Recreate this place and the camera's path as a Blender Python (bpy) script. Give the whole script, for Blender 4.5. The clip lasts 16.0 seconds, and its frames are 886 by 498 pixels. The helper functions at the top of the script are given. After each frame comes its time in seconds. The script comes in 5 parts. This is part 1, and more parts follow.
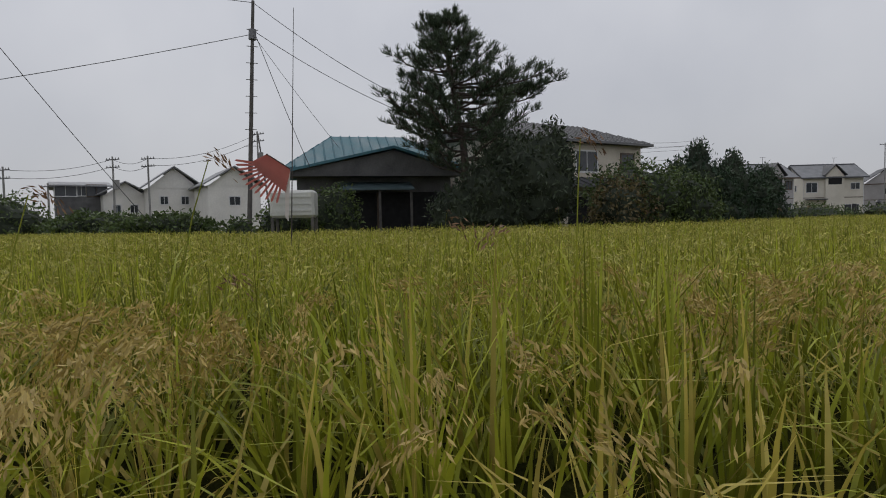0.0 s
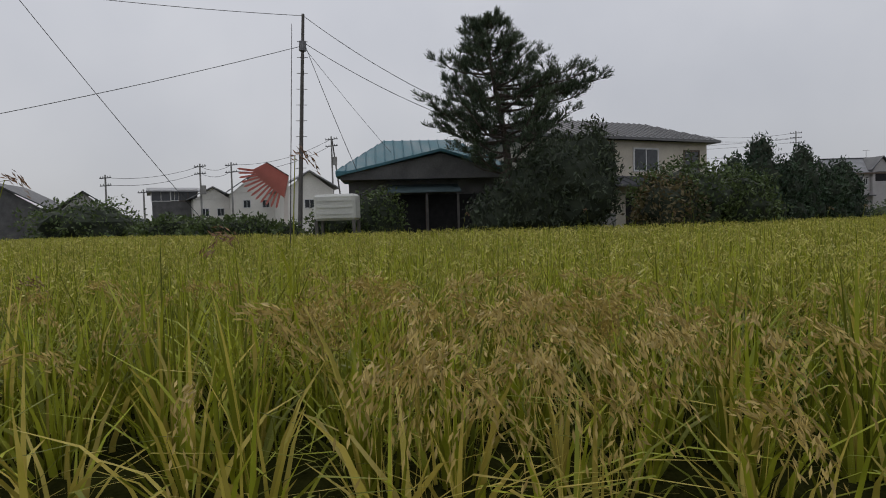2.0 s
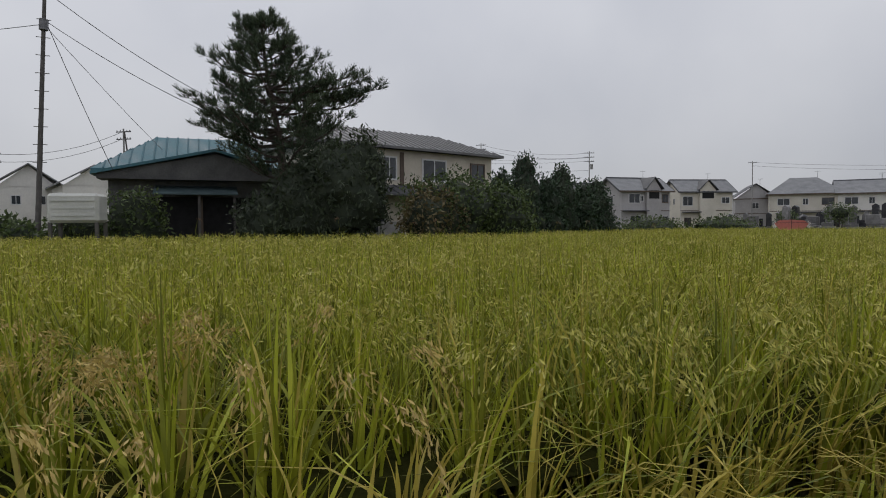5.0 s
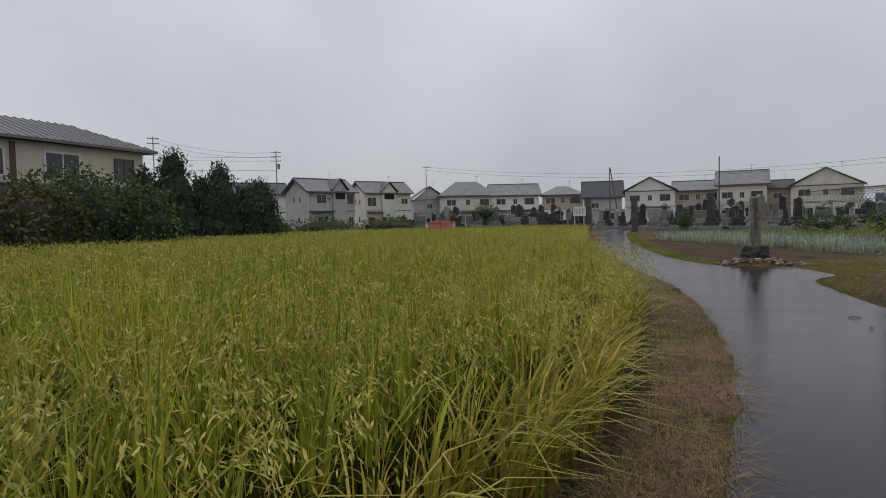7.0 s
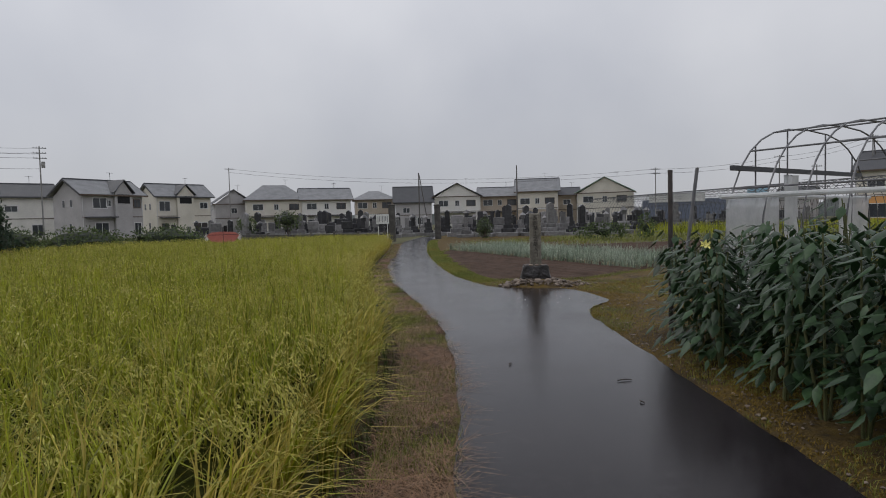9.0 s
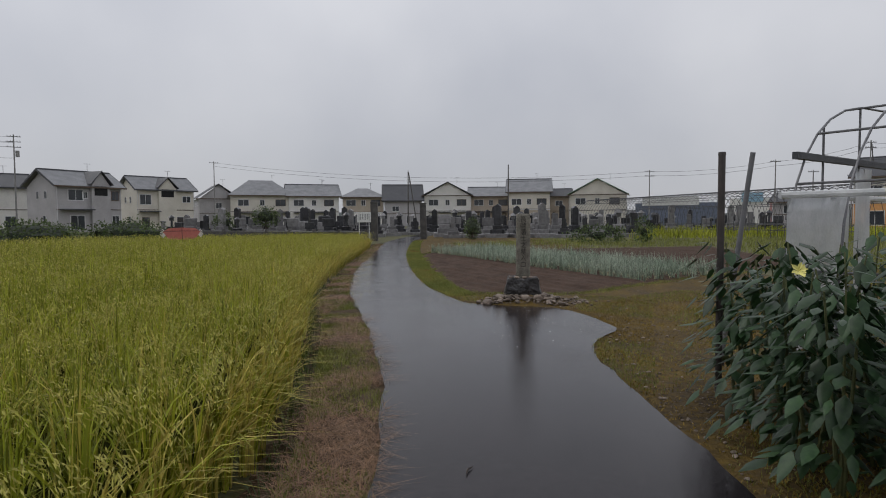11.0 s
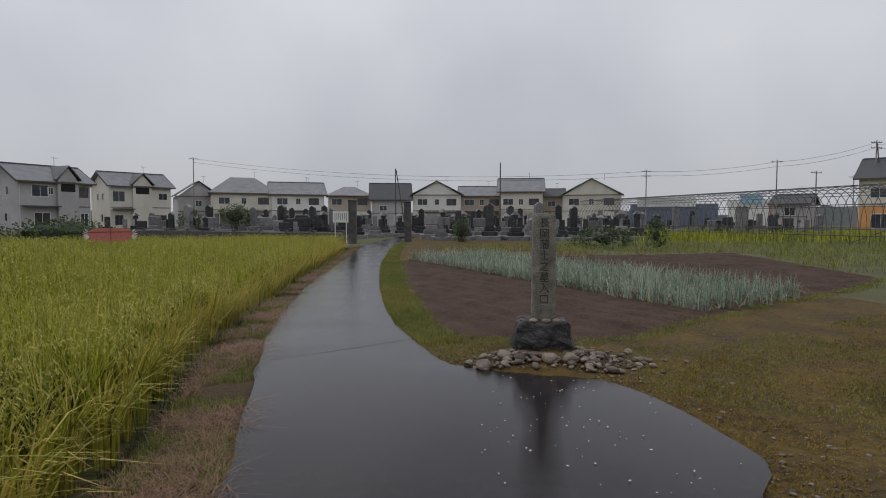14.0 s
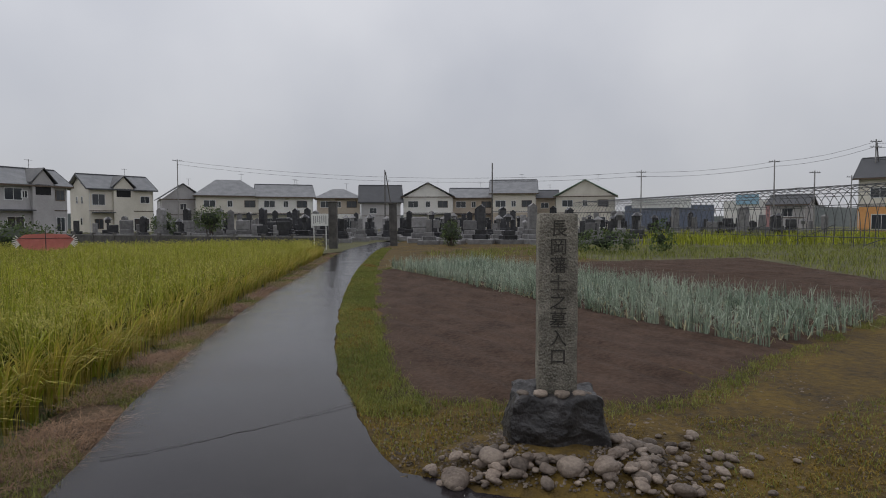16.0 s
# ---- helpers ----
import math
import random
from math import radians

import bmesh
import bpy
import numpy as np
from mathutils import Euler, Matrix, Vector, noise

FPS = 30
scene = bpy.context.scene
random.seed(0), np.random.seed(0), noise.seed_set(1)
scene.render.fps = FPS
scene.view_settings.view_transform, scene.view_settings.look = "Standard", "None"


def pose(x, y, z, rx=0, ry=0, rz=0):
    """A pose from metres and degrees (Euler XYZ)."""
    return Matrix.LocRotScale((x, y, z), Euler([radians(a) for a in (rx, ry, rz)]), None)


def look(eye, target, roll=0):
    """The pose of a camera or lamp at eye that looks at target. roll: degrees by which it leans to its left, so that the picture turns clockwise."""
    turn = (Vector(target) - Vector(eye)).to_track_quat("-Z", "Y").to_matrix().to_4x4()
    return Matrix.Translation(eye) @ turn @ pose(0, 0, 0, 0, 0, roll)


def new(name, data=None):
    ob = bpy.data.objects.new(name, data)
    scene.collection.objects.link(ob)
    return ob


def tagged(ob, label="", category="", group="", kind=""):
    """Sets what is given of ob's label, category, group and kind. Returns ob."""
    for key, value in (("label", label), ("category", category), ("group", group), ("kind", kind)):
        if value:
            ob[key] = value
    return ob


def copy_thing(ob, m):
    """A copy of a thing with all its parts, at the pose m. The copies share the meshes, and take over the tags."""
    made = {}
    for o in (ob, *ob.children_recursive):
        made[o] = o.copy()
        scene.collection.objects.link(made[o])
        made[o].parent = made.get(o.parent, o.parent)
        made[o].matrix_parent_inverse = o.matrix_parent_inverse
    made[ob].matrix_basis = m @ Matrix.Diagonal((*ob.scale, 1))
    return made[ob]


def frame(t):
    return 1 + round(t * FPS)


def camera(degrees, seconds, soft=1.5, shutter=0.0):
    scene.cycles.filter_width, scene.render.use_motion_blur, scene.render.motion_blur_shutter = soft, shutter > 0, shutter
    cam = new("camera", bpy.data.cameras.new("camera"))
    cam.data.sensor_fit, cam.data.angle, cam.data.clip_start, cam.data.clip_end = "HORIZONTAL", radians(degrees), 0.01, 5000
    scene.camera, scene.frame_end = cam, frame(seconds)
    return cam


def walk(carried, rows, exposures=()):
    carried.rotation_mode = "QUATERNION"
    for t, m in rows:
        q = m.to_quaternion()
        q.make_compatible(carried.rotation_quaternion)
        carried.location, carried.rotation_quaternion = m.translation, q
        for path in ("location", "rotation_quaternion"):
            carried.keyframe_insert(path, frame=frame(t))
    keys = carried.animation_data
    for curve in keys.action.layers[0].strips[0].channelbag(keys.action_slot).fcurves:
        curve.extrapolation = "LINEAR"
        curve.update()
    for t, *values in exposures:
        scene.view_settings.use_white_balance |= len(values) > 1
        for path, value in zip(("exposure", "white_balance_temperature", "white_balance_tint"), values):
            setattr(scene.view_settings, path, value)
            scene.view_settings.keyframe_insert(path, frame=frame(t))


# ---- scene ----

# ---- camera ----
cam = camera(73.0, 16.0, soft=1.0)
walk(cam, [
    (0, look((-3.689, -20.734, 0.950), (-5.406, -19.713, 0.854), -1.28)),
    (0.5, look((-3.432, -20.395, 0.950), (-5.187, -19.441, 0.856), -1.51)),
    (1, look((-3.180, -20.049, 0.950), (-4.964, -19.150, 0.857), -1.71)),
    (1.5, look((-2.938, -19.698, 0.950), (-4.757, -18.870, 0.863), -1.80)),
    (2, look((-2.710, -19.364, 0.950), (-4.553, -18.591, 0.863), -1.63)),
    (2.5, look((-2.503, -19.039, 0.950), (-4.352, -18.281, 0.868), -1.36)),
    (3, look((-2.313, -18.704, 0.950), (-4.134, -17.883, 0.868), -0.83)),
    (5.5, look((-1.422, -16.806, 1.030), (-2.862, -15.420, 0.950), -0.59)),
    (6, look((-1.259, -16.341, 1.050), (-2.536, -14.804, 0.970), -0.77)),
    (6.5, look((-1.128, -15.831, 1.080), (-2.206, -14.148, 0.996), -0.84)),
    (7, look((-1.022, -15.305, 1.130), (-1.813, -13.471, 1.036), -1.17)),
    (7.5, look((-0.917, -14.774, 1.200), (-1.456, -12.850, 1.102), -1.66)),
    (8, look((-0.751, -14.228, 1.300), (-1.019, -12.249, 1.192), -2.31)),
    (8.5, look((-0.613, -13.650, 1.380), (-0.821, -11.663, 1.279), -2.29)),
    (9, look((-0.524, -13.045, 1.440), (-0.732, -11.059, 1.344), -1.43)),
    (11.5, look((-0.327, -9.891, 1.451), (-0.502, -7.901, 1.352), -0.21)),
    (12, look((-0.322, -9.208, 1.463), (-0.492, -7.218, 1.364), -0.12)),
    (12.5, look((-0.324, -8.489, 1.463), (-0.487, -6.498, 1.363), -0.14)),
    (13, look((-0.363, -7.756, 1.468), (-0.521, -5.764, 1.369), -0.09)),
    (13.5, look((-0.421, -7.012, 1.475), (-0.573, -5.021, 1.375), -0.05)),
    (14, look((-0.479, -6.282, 1.478), (-0.625, -4.290, 1.379), 0.08)),
    (14.5, look((-0.517, -5.591, 1.486), (-0.656, -3.598, 1.388), -0.03)),
    (15, look((-0.501, -4.940, 1.490), (-0.634, -2.947, 1.395), -0.11)),
    (15.5, look((-0.447, -4.313, 1.493), (-0.575, -2.320, 1.401), -0.15)),
    (16, look((-0.367, -3.726, 1.489), (-0.489, -1.732, 1.398), -0.17)),
], exposures=[(0, -0.08), (3.2, -0.06), (6.5, 0.03), (16, 0.04)])

# ---- world and sun: a rainy overcast day ----
world = bpy.data.worlds.new("overcast_sky")
scene.world = world
world.use_nodes = True
wn = world.node_tree.nodes
wl = world.node_tree.links
wn.clear()
w_out = wn.new("ShaderNodeOutputWorld")
w_bg = wn.new("ShaderNodeBackground")
w_sky = wn.new("ShaderNodeTexSky")
w_sky.sky_type = "NISHITA"
w_sky.sun_disc = False
w_sky.sun_elevation = radians(50)
w_sky.sun_rotation = radians(-75)
w_noise = wn.new("ShaderNodeTexNoise")
w_noise.inputs["Scale"].default_value = 2.2
w_noise.inputs["Detail"].default_value = 5
w_noise.inputs["Roughness"].default_value = 0.45
w_ramp = wn.new("ShaderNodeValToRGB")
w_ramp.color_ramp.elements[0].position = 0.30
w_ramp.color_ramp.elements[0].color = (5.2, 5.35, 5.9, 1)
w_ramp.color_ramp.elements[1].position = 0.72
w_ramp.color_ramp.elements[1].color = (7.2, 7.25, 7.6, 1)
w_mix = wn.new("ShaderNodeMix")
w_mix.data_type = "RGBA"
w_mix.inputs["Factor"].default_value = 0.93
wl.new(w_noise.outputs["Fac"], w_ramp.inputs["Fac"])
wl.new(w_sky.outputs["Color"], w_mix.inputs[6])
wl.new(w_ramp.outputs["Color"], w_mix.inputs[7])
# the cloud is thinner and brighter overhead than towards the horizon
w_coord = wn.new("ShaderNodeTexCoord")
w_axes = wn.new("ShaderNodeSeparateXYZ")
w_rise = wn.new("ShaderNodeMapRange")
w_rise.inputs["From Min"].default_value, w_rise.inputs["From Max"].default_value = 0.0, 0.42
w_rise.inputs["To Min"].default_value, w_rise.inputs["To Max"].default_value = 0.81, 1.14
w_grade = wn.new("ShaderNodeVectorMath")
w_grade.operation = "SCALE"
wl.new(w_coord.outputs["Generated"], w_axes.inputs[0])
wl.new(w_axes.outputs["Z"], w_rise.inputs["Value"])
wl.new(w_mix.outputs[2], w_grade.inputs[0])
wl.new(w_rise.outputs["Result"], w_grade.inputs["Scale"])
wl.new(w_grade.outputs[0], w_bg.inputs["Color"])
w_bg.inputs["Strength"].default_value = 0.093
wl.new(w_bg.outputs["Background"], w_out.inputs["Surface"])

sun = new("sun", bpy.data.lights.new("sun", "SUN"))
sun.data.energy = 0.6
sun.data.angle = radians(40)
sun.data.color = (1.0, 0.97, 0.93)
sun.matrix_world = look((-30, 8, 38), (0, 0, 0))


# ---- materials ----
def material(name, low, high, scale=4.0, rough=0.7, metal=0.0, bump=0.0, bump_scale=40.0, fine=0.35, island=0.0, pieces=0.0, spec=0.5,
             stretch=(1, 1, 1), rough_var=0.0):
    """Two colours mixed by a broad and a fine noise; island and pieces vary the brightness from piece to piece."""
    m = bpy.data.materials.new(name)
    m.use_nodes = True
    n, l = m.node_tree.nodes, m.node_tree.links
    b = n["Principled BSDF"]
    b.inputs["Roughness"].default_value, b.inputs["Metallic"].default_value = rough, metal
    b.inputs["Specular IOR Level"].default_value = spec
    geo = n.new("ShaderNodeNewGeometry")
    scl = n.new("ShaderNodeVectorMath")
    scl.operation = "MULTIPLY"
    scl.inputs[1].default_value = stretch
    l.new(geo.outputs["Position"], scl.inputs[0])
    big, small = n.new("ShaderNodeTexNoise"), n.new("ShaderNodeTexNoise")
    big.inputs["Scale"].default_value, small.inputs["Scale"].default_value = scale, scale * 11
    big.inputs["Detail"].default_value, small.inputs["Detail"].default_value = 4, 3
    for t in (big, small):
        l.new(scl.outputs[0], t.inputs["Vector"])
    mix = n.new("ShaderNodeMix")
    mix.inputs[0].default_value = fine
    l.new(big.outputs["Fac"], mix.inputs[2])
    l.new(small.outputs["Fac"], mix.inputs[3])
    ramp = n.new("ShaderNodeValToRGB")
    ramp.color_ramp.elements[0].position, ramp.color_ramp.elements[1].position = 0.36, 0.64
    ramp.color_ramp.elements[0].color, ramp.color_ramp.elements[1].color = (*low, 1), (*high, 1)
    l.new(mix.outputs[0], ramp.inputs["Fac"])
    colour = ramp.outputs["Color"]
    if island or pieces:
        hsv = n.new("ShaderNodeHueSaturation")
        rnd = geo.outputs["Random Per Island"] if island else n.new("ShaderNodeObjectInfo").outputs["Random"]
        mr = n.new("ShaderNodeMapRange")
        k = island or pieces
        mr.inputs["To Min"].default_value, mr.inputs["To Max"].default_value = 1 - k, 1 + k
        l.new(rnd, mr.inputs["Value"])
        l.new(mr.outputs["Result"], hsv.inputs["Value"])
        l.new(colour, hsv.inputs["Color"])
        colour = hsv.outputs["Color"]
    l.new(colour, b.inputs["Base Color"])
    if rough_var:
        rr = n.new("ShaderNodeMapRange")
        rr.inputs["From Min"].default_value, rr.inputs["From Max"].default_value = 0.35, 0.65
        rr.inputs["To Min"].default_value, rr.inputs["To Max"].default_value = max(0.02, rough - rough_var), min(1, rough + rough_var)
        l.new(big.outputs["Fac"], rr.inputs["Value"])
        l.new(rr.outputs["Result"], b.inputs["Roughness"])
    if bump:
        bn, bt = n.new("ShaderNodeBump"), n.new("ShaderNodeTexNoise")
        bt.inputs["Scale"].default_value, bt.inputs["Detail"].default_value = bump_scale, 4
        l.new(scl.outputs[0], bt.inputs["Vector"])
        bn.inputs["Strength"].default_value, bn.inputs["Distance"].default_value = min(1.0, bump), 0.03
        l.new(bt.outputs["Fac"], bn.inputs["Height"])
        l.new(bn.outputs["Normal"], b.inputs["Normal"])
    return m


def leaf_material(name, low, high, rough=0.55, through_light=0.3, vary=0.35, scale=0.6):
    m = material(name, low, high, scale=scale, rough=rough, island=vary, fine=0.5, spec=0.35)
    n, l = m.node_tree.nodes, m.node_tree.links
    b = n["Principled BSDF"]
    tr = n.new("ShaderNodeBsdfTranslucent")
    ms = n.new("ShaderNodeMixShader")
    ms.inputs[0].default_value = through_light
    src = b.inputs["Base Color"].links[0].from_socket
    l.new(src, tr.inputs["Color"])
    l.new(b.outputs[0], ms.inputs[1])
    l.new(tr.outputs[0], ms.inputs[2])
    l.new(ms.outputs[0], n["Material Output"].inputs["Surface"])
    return m


def see_through_film(*args, **kw):
    m = material(*args, **kw)
    n, l = m.node_tree.nodes, m.node_tree.links
    tr, ms = n.new("ShaderNodeBsdfTransparent"), n.new("ShaderNodeMixShader")
    ms.inputs[0].default_value = 0.35
    l.new(n["Principled BSDF"].outputs[0], ms.inputs[1])
    l.new(tr.outputs[0], ms.inputs[2])
    l.new(ms.outputs[0], n["Material Output"].inputs["Surface"])
    return m


M_RICE = leaf_material("rice_leaf", (0.19, 0.225, 0.016), (0.385, 0.395, 0.04), vary=0.55, scale=0.5, through_light=0.22)
M_RICE_Y = leaf_material("yellowing_rice_leaf", (0.42, 0.36, 0.06), (0.60, 0.48, 0.13), vary=0.3, scale=0.5)
M_GRAIN = leaf_material("rice_panicle", (0.37, 0.275, 0.075), (0.56, 0.42, 0.14), vary=0.3, through_light=0.15)
M_GRAIN_G = leaf_material("green_rice_panicle", (0.36, 0.34, 0.06), (0.50, 0.45, 0.11), vary=0.3, through_light=0.15)
M_RICE_SHADE = material("rice_shade", (0.018, 0.02, 0.006), (0.04, 0.042, 0.012), scale=6, rough=1.0, spec=0.0, bump=0.8, bump_scale=30)
M_MUD = material("paddy_mud", (0.03, 0.022, 0.015), (0.06, 0.045, 0.03), scale=2, rough=0.7, bump=0.6, bump_scale=25)
M_ASPHALT = material("wet_asphalt", (0.016, 0.0135, 0.0155), (0.031, 0.0265, 0.029), scale=0.9, rough=0.12, bump=0.06, bump_scale=260, rough_var=0.08, fine=0.3, spec=0.165)
M_CRACK = material("crack", (0.008, 0.008, 0.008), (0.015, 0.014, 0.012), rough=0.6)
M_VERGE = material("mossy_verge", (0.05, 0.036, 0.022), (0.15, 0.098, 0.022), scale=1.1, fine=0.5, spec=0.2, rough=0.85, bump=0.9, bump_scale=35)
M_BANK = material("earth_bank", (0.05, 0.035, 0.022), (0.105, 0.07, 0.04), scale=2.5, spec=0.2, fine=0.5, rough=0.9, bump=0.9, bump_scale=30)
M_SOIL = material("tilled_soil", (0.046, 0.029, 0.021), (0.105, 0.068, 0.05), scale=1.8, fine=0.5, spec=0.15, rough=0.9, bump=0.9, bump_scale=28)
M_GRASS = leaf_material("verge_grass", (0.13, 0.16, 0.03), (0.28, 0.285, 0.07), vary=0.4)
M_MOSS = leaf_material("yellow_moss", (0.17, 0.11, 0.015), (0.28, 0.19, 0.03), vary=0.35)
M_STRAW = leaf_material("dry_cuttings", (0.19, 0.105, 0.06), (0.33, 0.20, 0.115), vary=0.4, through_light=0.1)
M_MEADOW = material("meadow", (0.055, 0.055, 0.022), (0.11, 0.105, 0.03), scale=0.6, rough=0.9, bump=0.8, bump_scale=12)
M_LEEK = leaf_material("leek_leaf", (0.17, 0.24, 0.17), (0.44, 0.49, 0.39), vary=0.5, rough=0.4)
M_LEEK_DRY = leaf_material("dry_leek_leaf", (0.42, 0.40, 0.24), (0.55, 0.5, 0.32), vary=0.3)
M_PILLAR = material("lichen_granite", (0.10, 0.09, 0.072), (0.33, 0.305, 0.25), scale=9, rough=0.75, bump=0.8, bump_scale=70, fine=0.55)
M_PLINTH = material("wet_dark_stone", (0.018, 0.017, 0.018), (0.055, 0.05, 0.05), scale=7, rough=0.45, bump=0.9, bump_scale=22)
M_CARVED = material("carved_letters", (0.03, 0.028, 0.025), (0.07, 0.062, 0.052), scale=20, rough=0.8)
M_COBBLE = material("river_stone", (0.10, 0.075, 0.06), (0.29, 0.235, 0.19), scale=5, spec=0.3, rough=0.6, bump=0.4, bump_scale=50, pieces=0.45)
M_GRIT = material("wet_grit", (0.07, 0.055, 0.045), (0.22, 0.18, 0.145), scale=14, rough=0.8, spec=0.2, island=0.5)
M_GATE = material("dark_gate_granite", (0.045, 0.042, 0.04), (0.12, 0.112, 0.104), scale=3, rough=0.7, bump=0.5)
M_GRAVE_D = material("polished_dark_granite", (0.022, 0.022, 0.025), (0.05, 0.05, 0.055), scale=4, rough=0.25, pieces=0.4)
M_GRAVE_L = material("grey_granite", (0.13, 0.125, 0.125), (0.24, 0.235, 0.235), scale=4, rough=0.55, pieces=0.4)
M_NEEDLE = leaf_material("pine_needles", (0.035, 0.058, 0.036), (0.095, 0.125, 0.07), vary=0.5, through_light=0.15)
M_BARK = material("pine_bark", (0.045, 0.035, 0.03), (0.11, 0.085, 0.07), scale=6, rough=0.9, bump=0.9, bump_scale=20)
M_YEW = leaf_material("dark_conifer", (0.03, 0.044, 0.026), (0.072, 0.092, 0.05), vary=0.5, through_light=0.1)
M_HEDGE = leaf_material("garden_hedge_leaf", (0.042, 0.072, 0.024), (0.12, 0.16, 0.05), vary=0.5, through_light=0.2)
M_HEDGE_R = leaf_material("reddish_hedge_leaf", (0.09, 0.08, 0.035), (0.17, 0.13, 0.06), vary=0.4, through_light=0.2)
M_BUSH = leaf_material("glossy_dark_leaf", (0.013, 0.036, 0.014), (0.04, 0.082, 0.03), vary=0.45, rough=0.35, through_light=0.15, scale=3)
M_STEM = material("green_stem", (0.06, 0.07, 0.025), (0.12, 0.13, 0.05), scale=8, rough=0.7)
M_PETAL = material("yellow_petal", (0.75, 0.70, 0.22), (0.85, 0.8, 0.35), scale=20, rough=0.6)
M_STEEL = material("dull_galvanised_pipe", (0.10, 0.10, 0.105), (0.19, 0.19, 0.20), scale=6, rough=0.45, metal=0.5)
M_ROD = material("rusty_brown_post", (0.04, 0.033, 0.032), (0.075, 0.06, 0.055), scale=9, rough=0.6)
M_ROD_G = material("grey_pipe", (0.13, 0.13, 0.14), (0.2, 0.2, 0.21), scale=9, rough=0.45)
M_PLASTIC = see_through_film("milky_film", (0.55, 0.57, 0.58), (0.72, 0.73, 0.74), scale=3, rough=0.3, bump=0.5, bump_scale=6)
M_WOODPOLE = material("weathered_pole", (0.075, 0.07, 0.066), (0.13, 0.12, 0.115), scale=5, rough=0.8)
M_CONCRETE = material("grey_concrete", (0.20, 0.195, 0.19), (0.32, 0.315, 0.305), scale=2, rough=0.8, bump=0.3)
M_CABLE = material("black_cable", (0.02, 0.02, 0.022), (0.035, 0.035, 0.036), rough=0.6)
M_BLUE = material("teal_sheet_roof", (0.03, 0.115, 0.155), (0.065, 0.18, 0.22), scale=1.2, rough=0.6, rough_var=0.1)
M_AWNING = material("faded_teal_awning", (0.05, 0.085, 0.095), (0.09, 0.13, 0.14), scale=2, rough=0.7)
M_PIPE = material("dark_old_pipe", (0.05, 0.05, 0.053), (0.10, 0.10, 0.105), scale=6, rough=0.6)
M_SHED = material("grey_weathered_board", (0.075, 0.075, 0.078), (0.14, 0.138, 0.14), scale=1.5, rough=0.8, bump=0.3)
# near-black for openings on closed walls: indoor shade put into the colour
M_OPENING_SHADE = material("opening_shade", (0.008, 0.008, 0.009), (0.018, 0.018, 0.02), rough=0.9)
M_BEIGE = material("beige_siding", (0.52, 0.47, 0.39), (0.63, 0.58, 0.49), scale=1.0, rough=0.75, bump=0.15)
M_ROOF = material("dark_grey_roof", (0.045, 0.047, 0.053), (0.085, 0.087, 0.095), scale=0.9, rough=0.6, bump=0.2, rough_var=0.1)
M_RIBBED = material("ribbed_sheet_roof", (0.10, 0.10, 0.105), (0.17, 0.17, 0.175), scale=0.9, rough=0.5, bump=0.2, rough_var=0.1)
M_ROOF_L = material("grey_roof", (0.15, 0.155, 0.165), (0.24, 0.245, 0.255), scale=0.9, rough=0.45, bump=0.2)
M_ROOF_G = material("pale_green_roof", (0.22, 0.32, 0.25), (0.30, 0.41, 0.33), scale=0.9, rough=0.45)
M_WHITE = material("white_wall", (0.66, 0.645, 0.61), (0.79, 0.77, 0.73), scale=0.5, rough=0.8)
M_CREAM = material("cream_wall", (0.58, 0.545, 0.475), (0.70, 0.66, 0.585), scale=0.5, rough=0.8)
M_GREYW = material("grey_siding", (0.36, 0.345, 0.35), (0.46, 0.445, 0.45), scale=0.5, rough=0.8)
M_TAN = material("tan_siding", (0.40, 0.335, 0.265), (0.50, 0.43, 0.35), scale=0.5, rough=0.8)
M_ORANGE = material("orange_siding", (0.55, 0.26, 0.08), (0.66, 0.34, 0.13), scale=0.5, rough=0.7)
M_TRIM = material("brown_trim", (0.075, 0.05, 0.035), (0.12, 0.085, 0.06), scale=2, rough=0.6)
M_FRAME = material("window_frame_white", (0.6, 0.6, 0.6), (0.72, 0.72, 0.72), scale=2, rough=0.5)
M_PANE = material("window_glass", (0.03, 0.034, 0.04), (0.06, 0.066, 0.075), scale=0.6, rough=0.06)
M_BOX = material("pale_tank_plastic", (0.50, 0.505, 0.48), (0.62, 0.62, 0.59), scale=1.5, rough=0.5)
M_KITE = leaf_material("red_nylon", (0.58, 0.22, 0.19), (0.68, 0.29, 0.25), vary=0.1, through_light=0.5)
M_KITE_W = leaf_material("white_nylon", (0.72, 0.68, 0.66), (0.82, 0.78, 0.76), vary=0.08, through_light=0.5)
M_SIGN = material("white_sign_board", (0.68, 0.68, 0.66), (0.78, 0.78, 0.76), scale=2, rough=0.5)
M_INK = material("sign_ink", (0.12, 0.12, 0.13), (0.22, 0.22, 0.23), rough=0.7)
M_CARBLUE = material("blue_paint", (0.10, 0.125, 0.18), (0.17, 0.195, 0.26), rough=0.3)
M_PINK = material("red_painted_wall", (0.42, 0.22, 0.22), (0.50, 0.28, 0.27), rough=0.7)
M_LIGHTBLUE = material("light_blue_sheet", (0.26, 0.45, 0.58), (0.33, 0.52, 0.65), rough=0.5)


# ---- mesh tools ----
def mesh_object(name, bm, mat, parent=None, label="", smooth=False):
    me = bpy.data.meshes.new(name)
    bm.normal_update()
    bm.to_mesh(me)
    bm.free()
    if smooth:
        me.polygons.foreach_set("use_smooth", [True] * len(me.polygons))
    for mm in (mat if isinstance(mat, (list, tuple)) else [mat]):
        me.materials.append(mm)
    ob = new(name, me)
    if parent is not None:
        ob.parent = parent
    return tagged(ob, label)


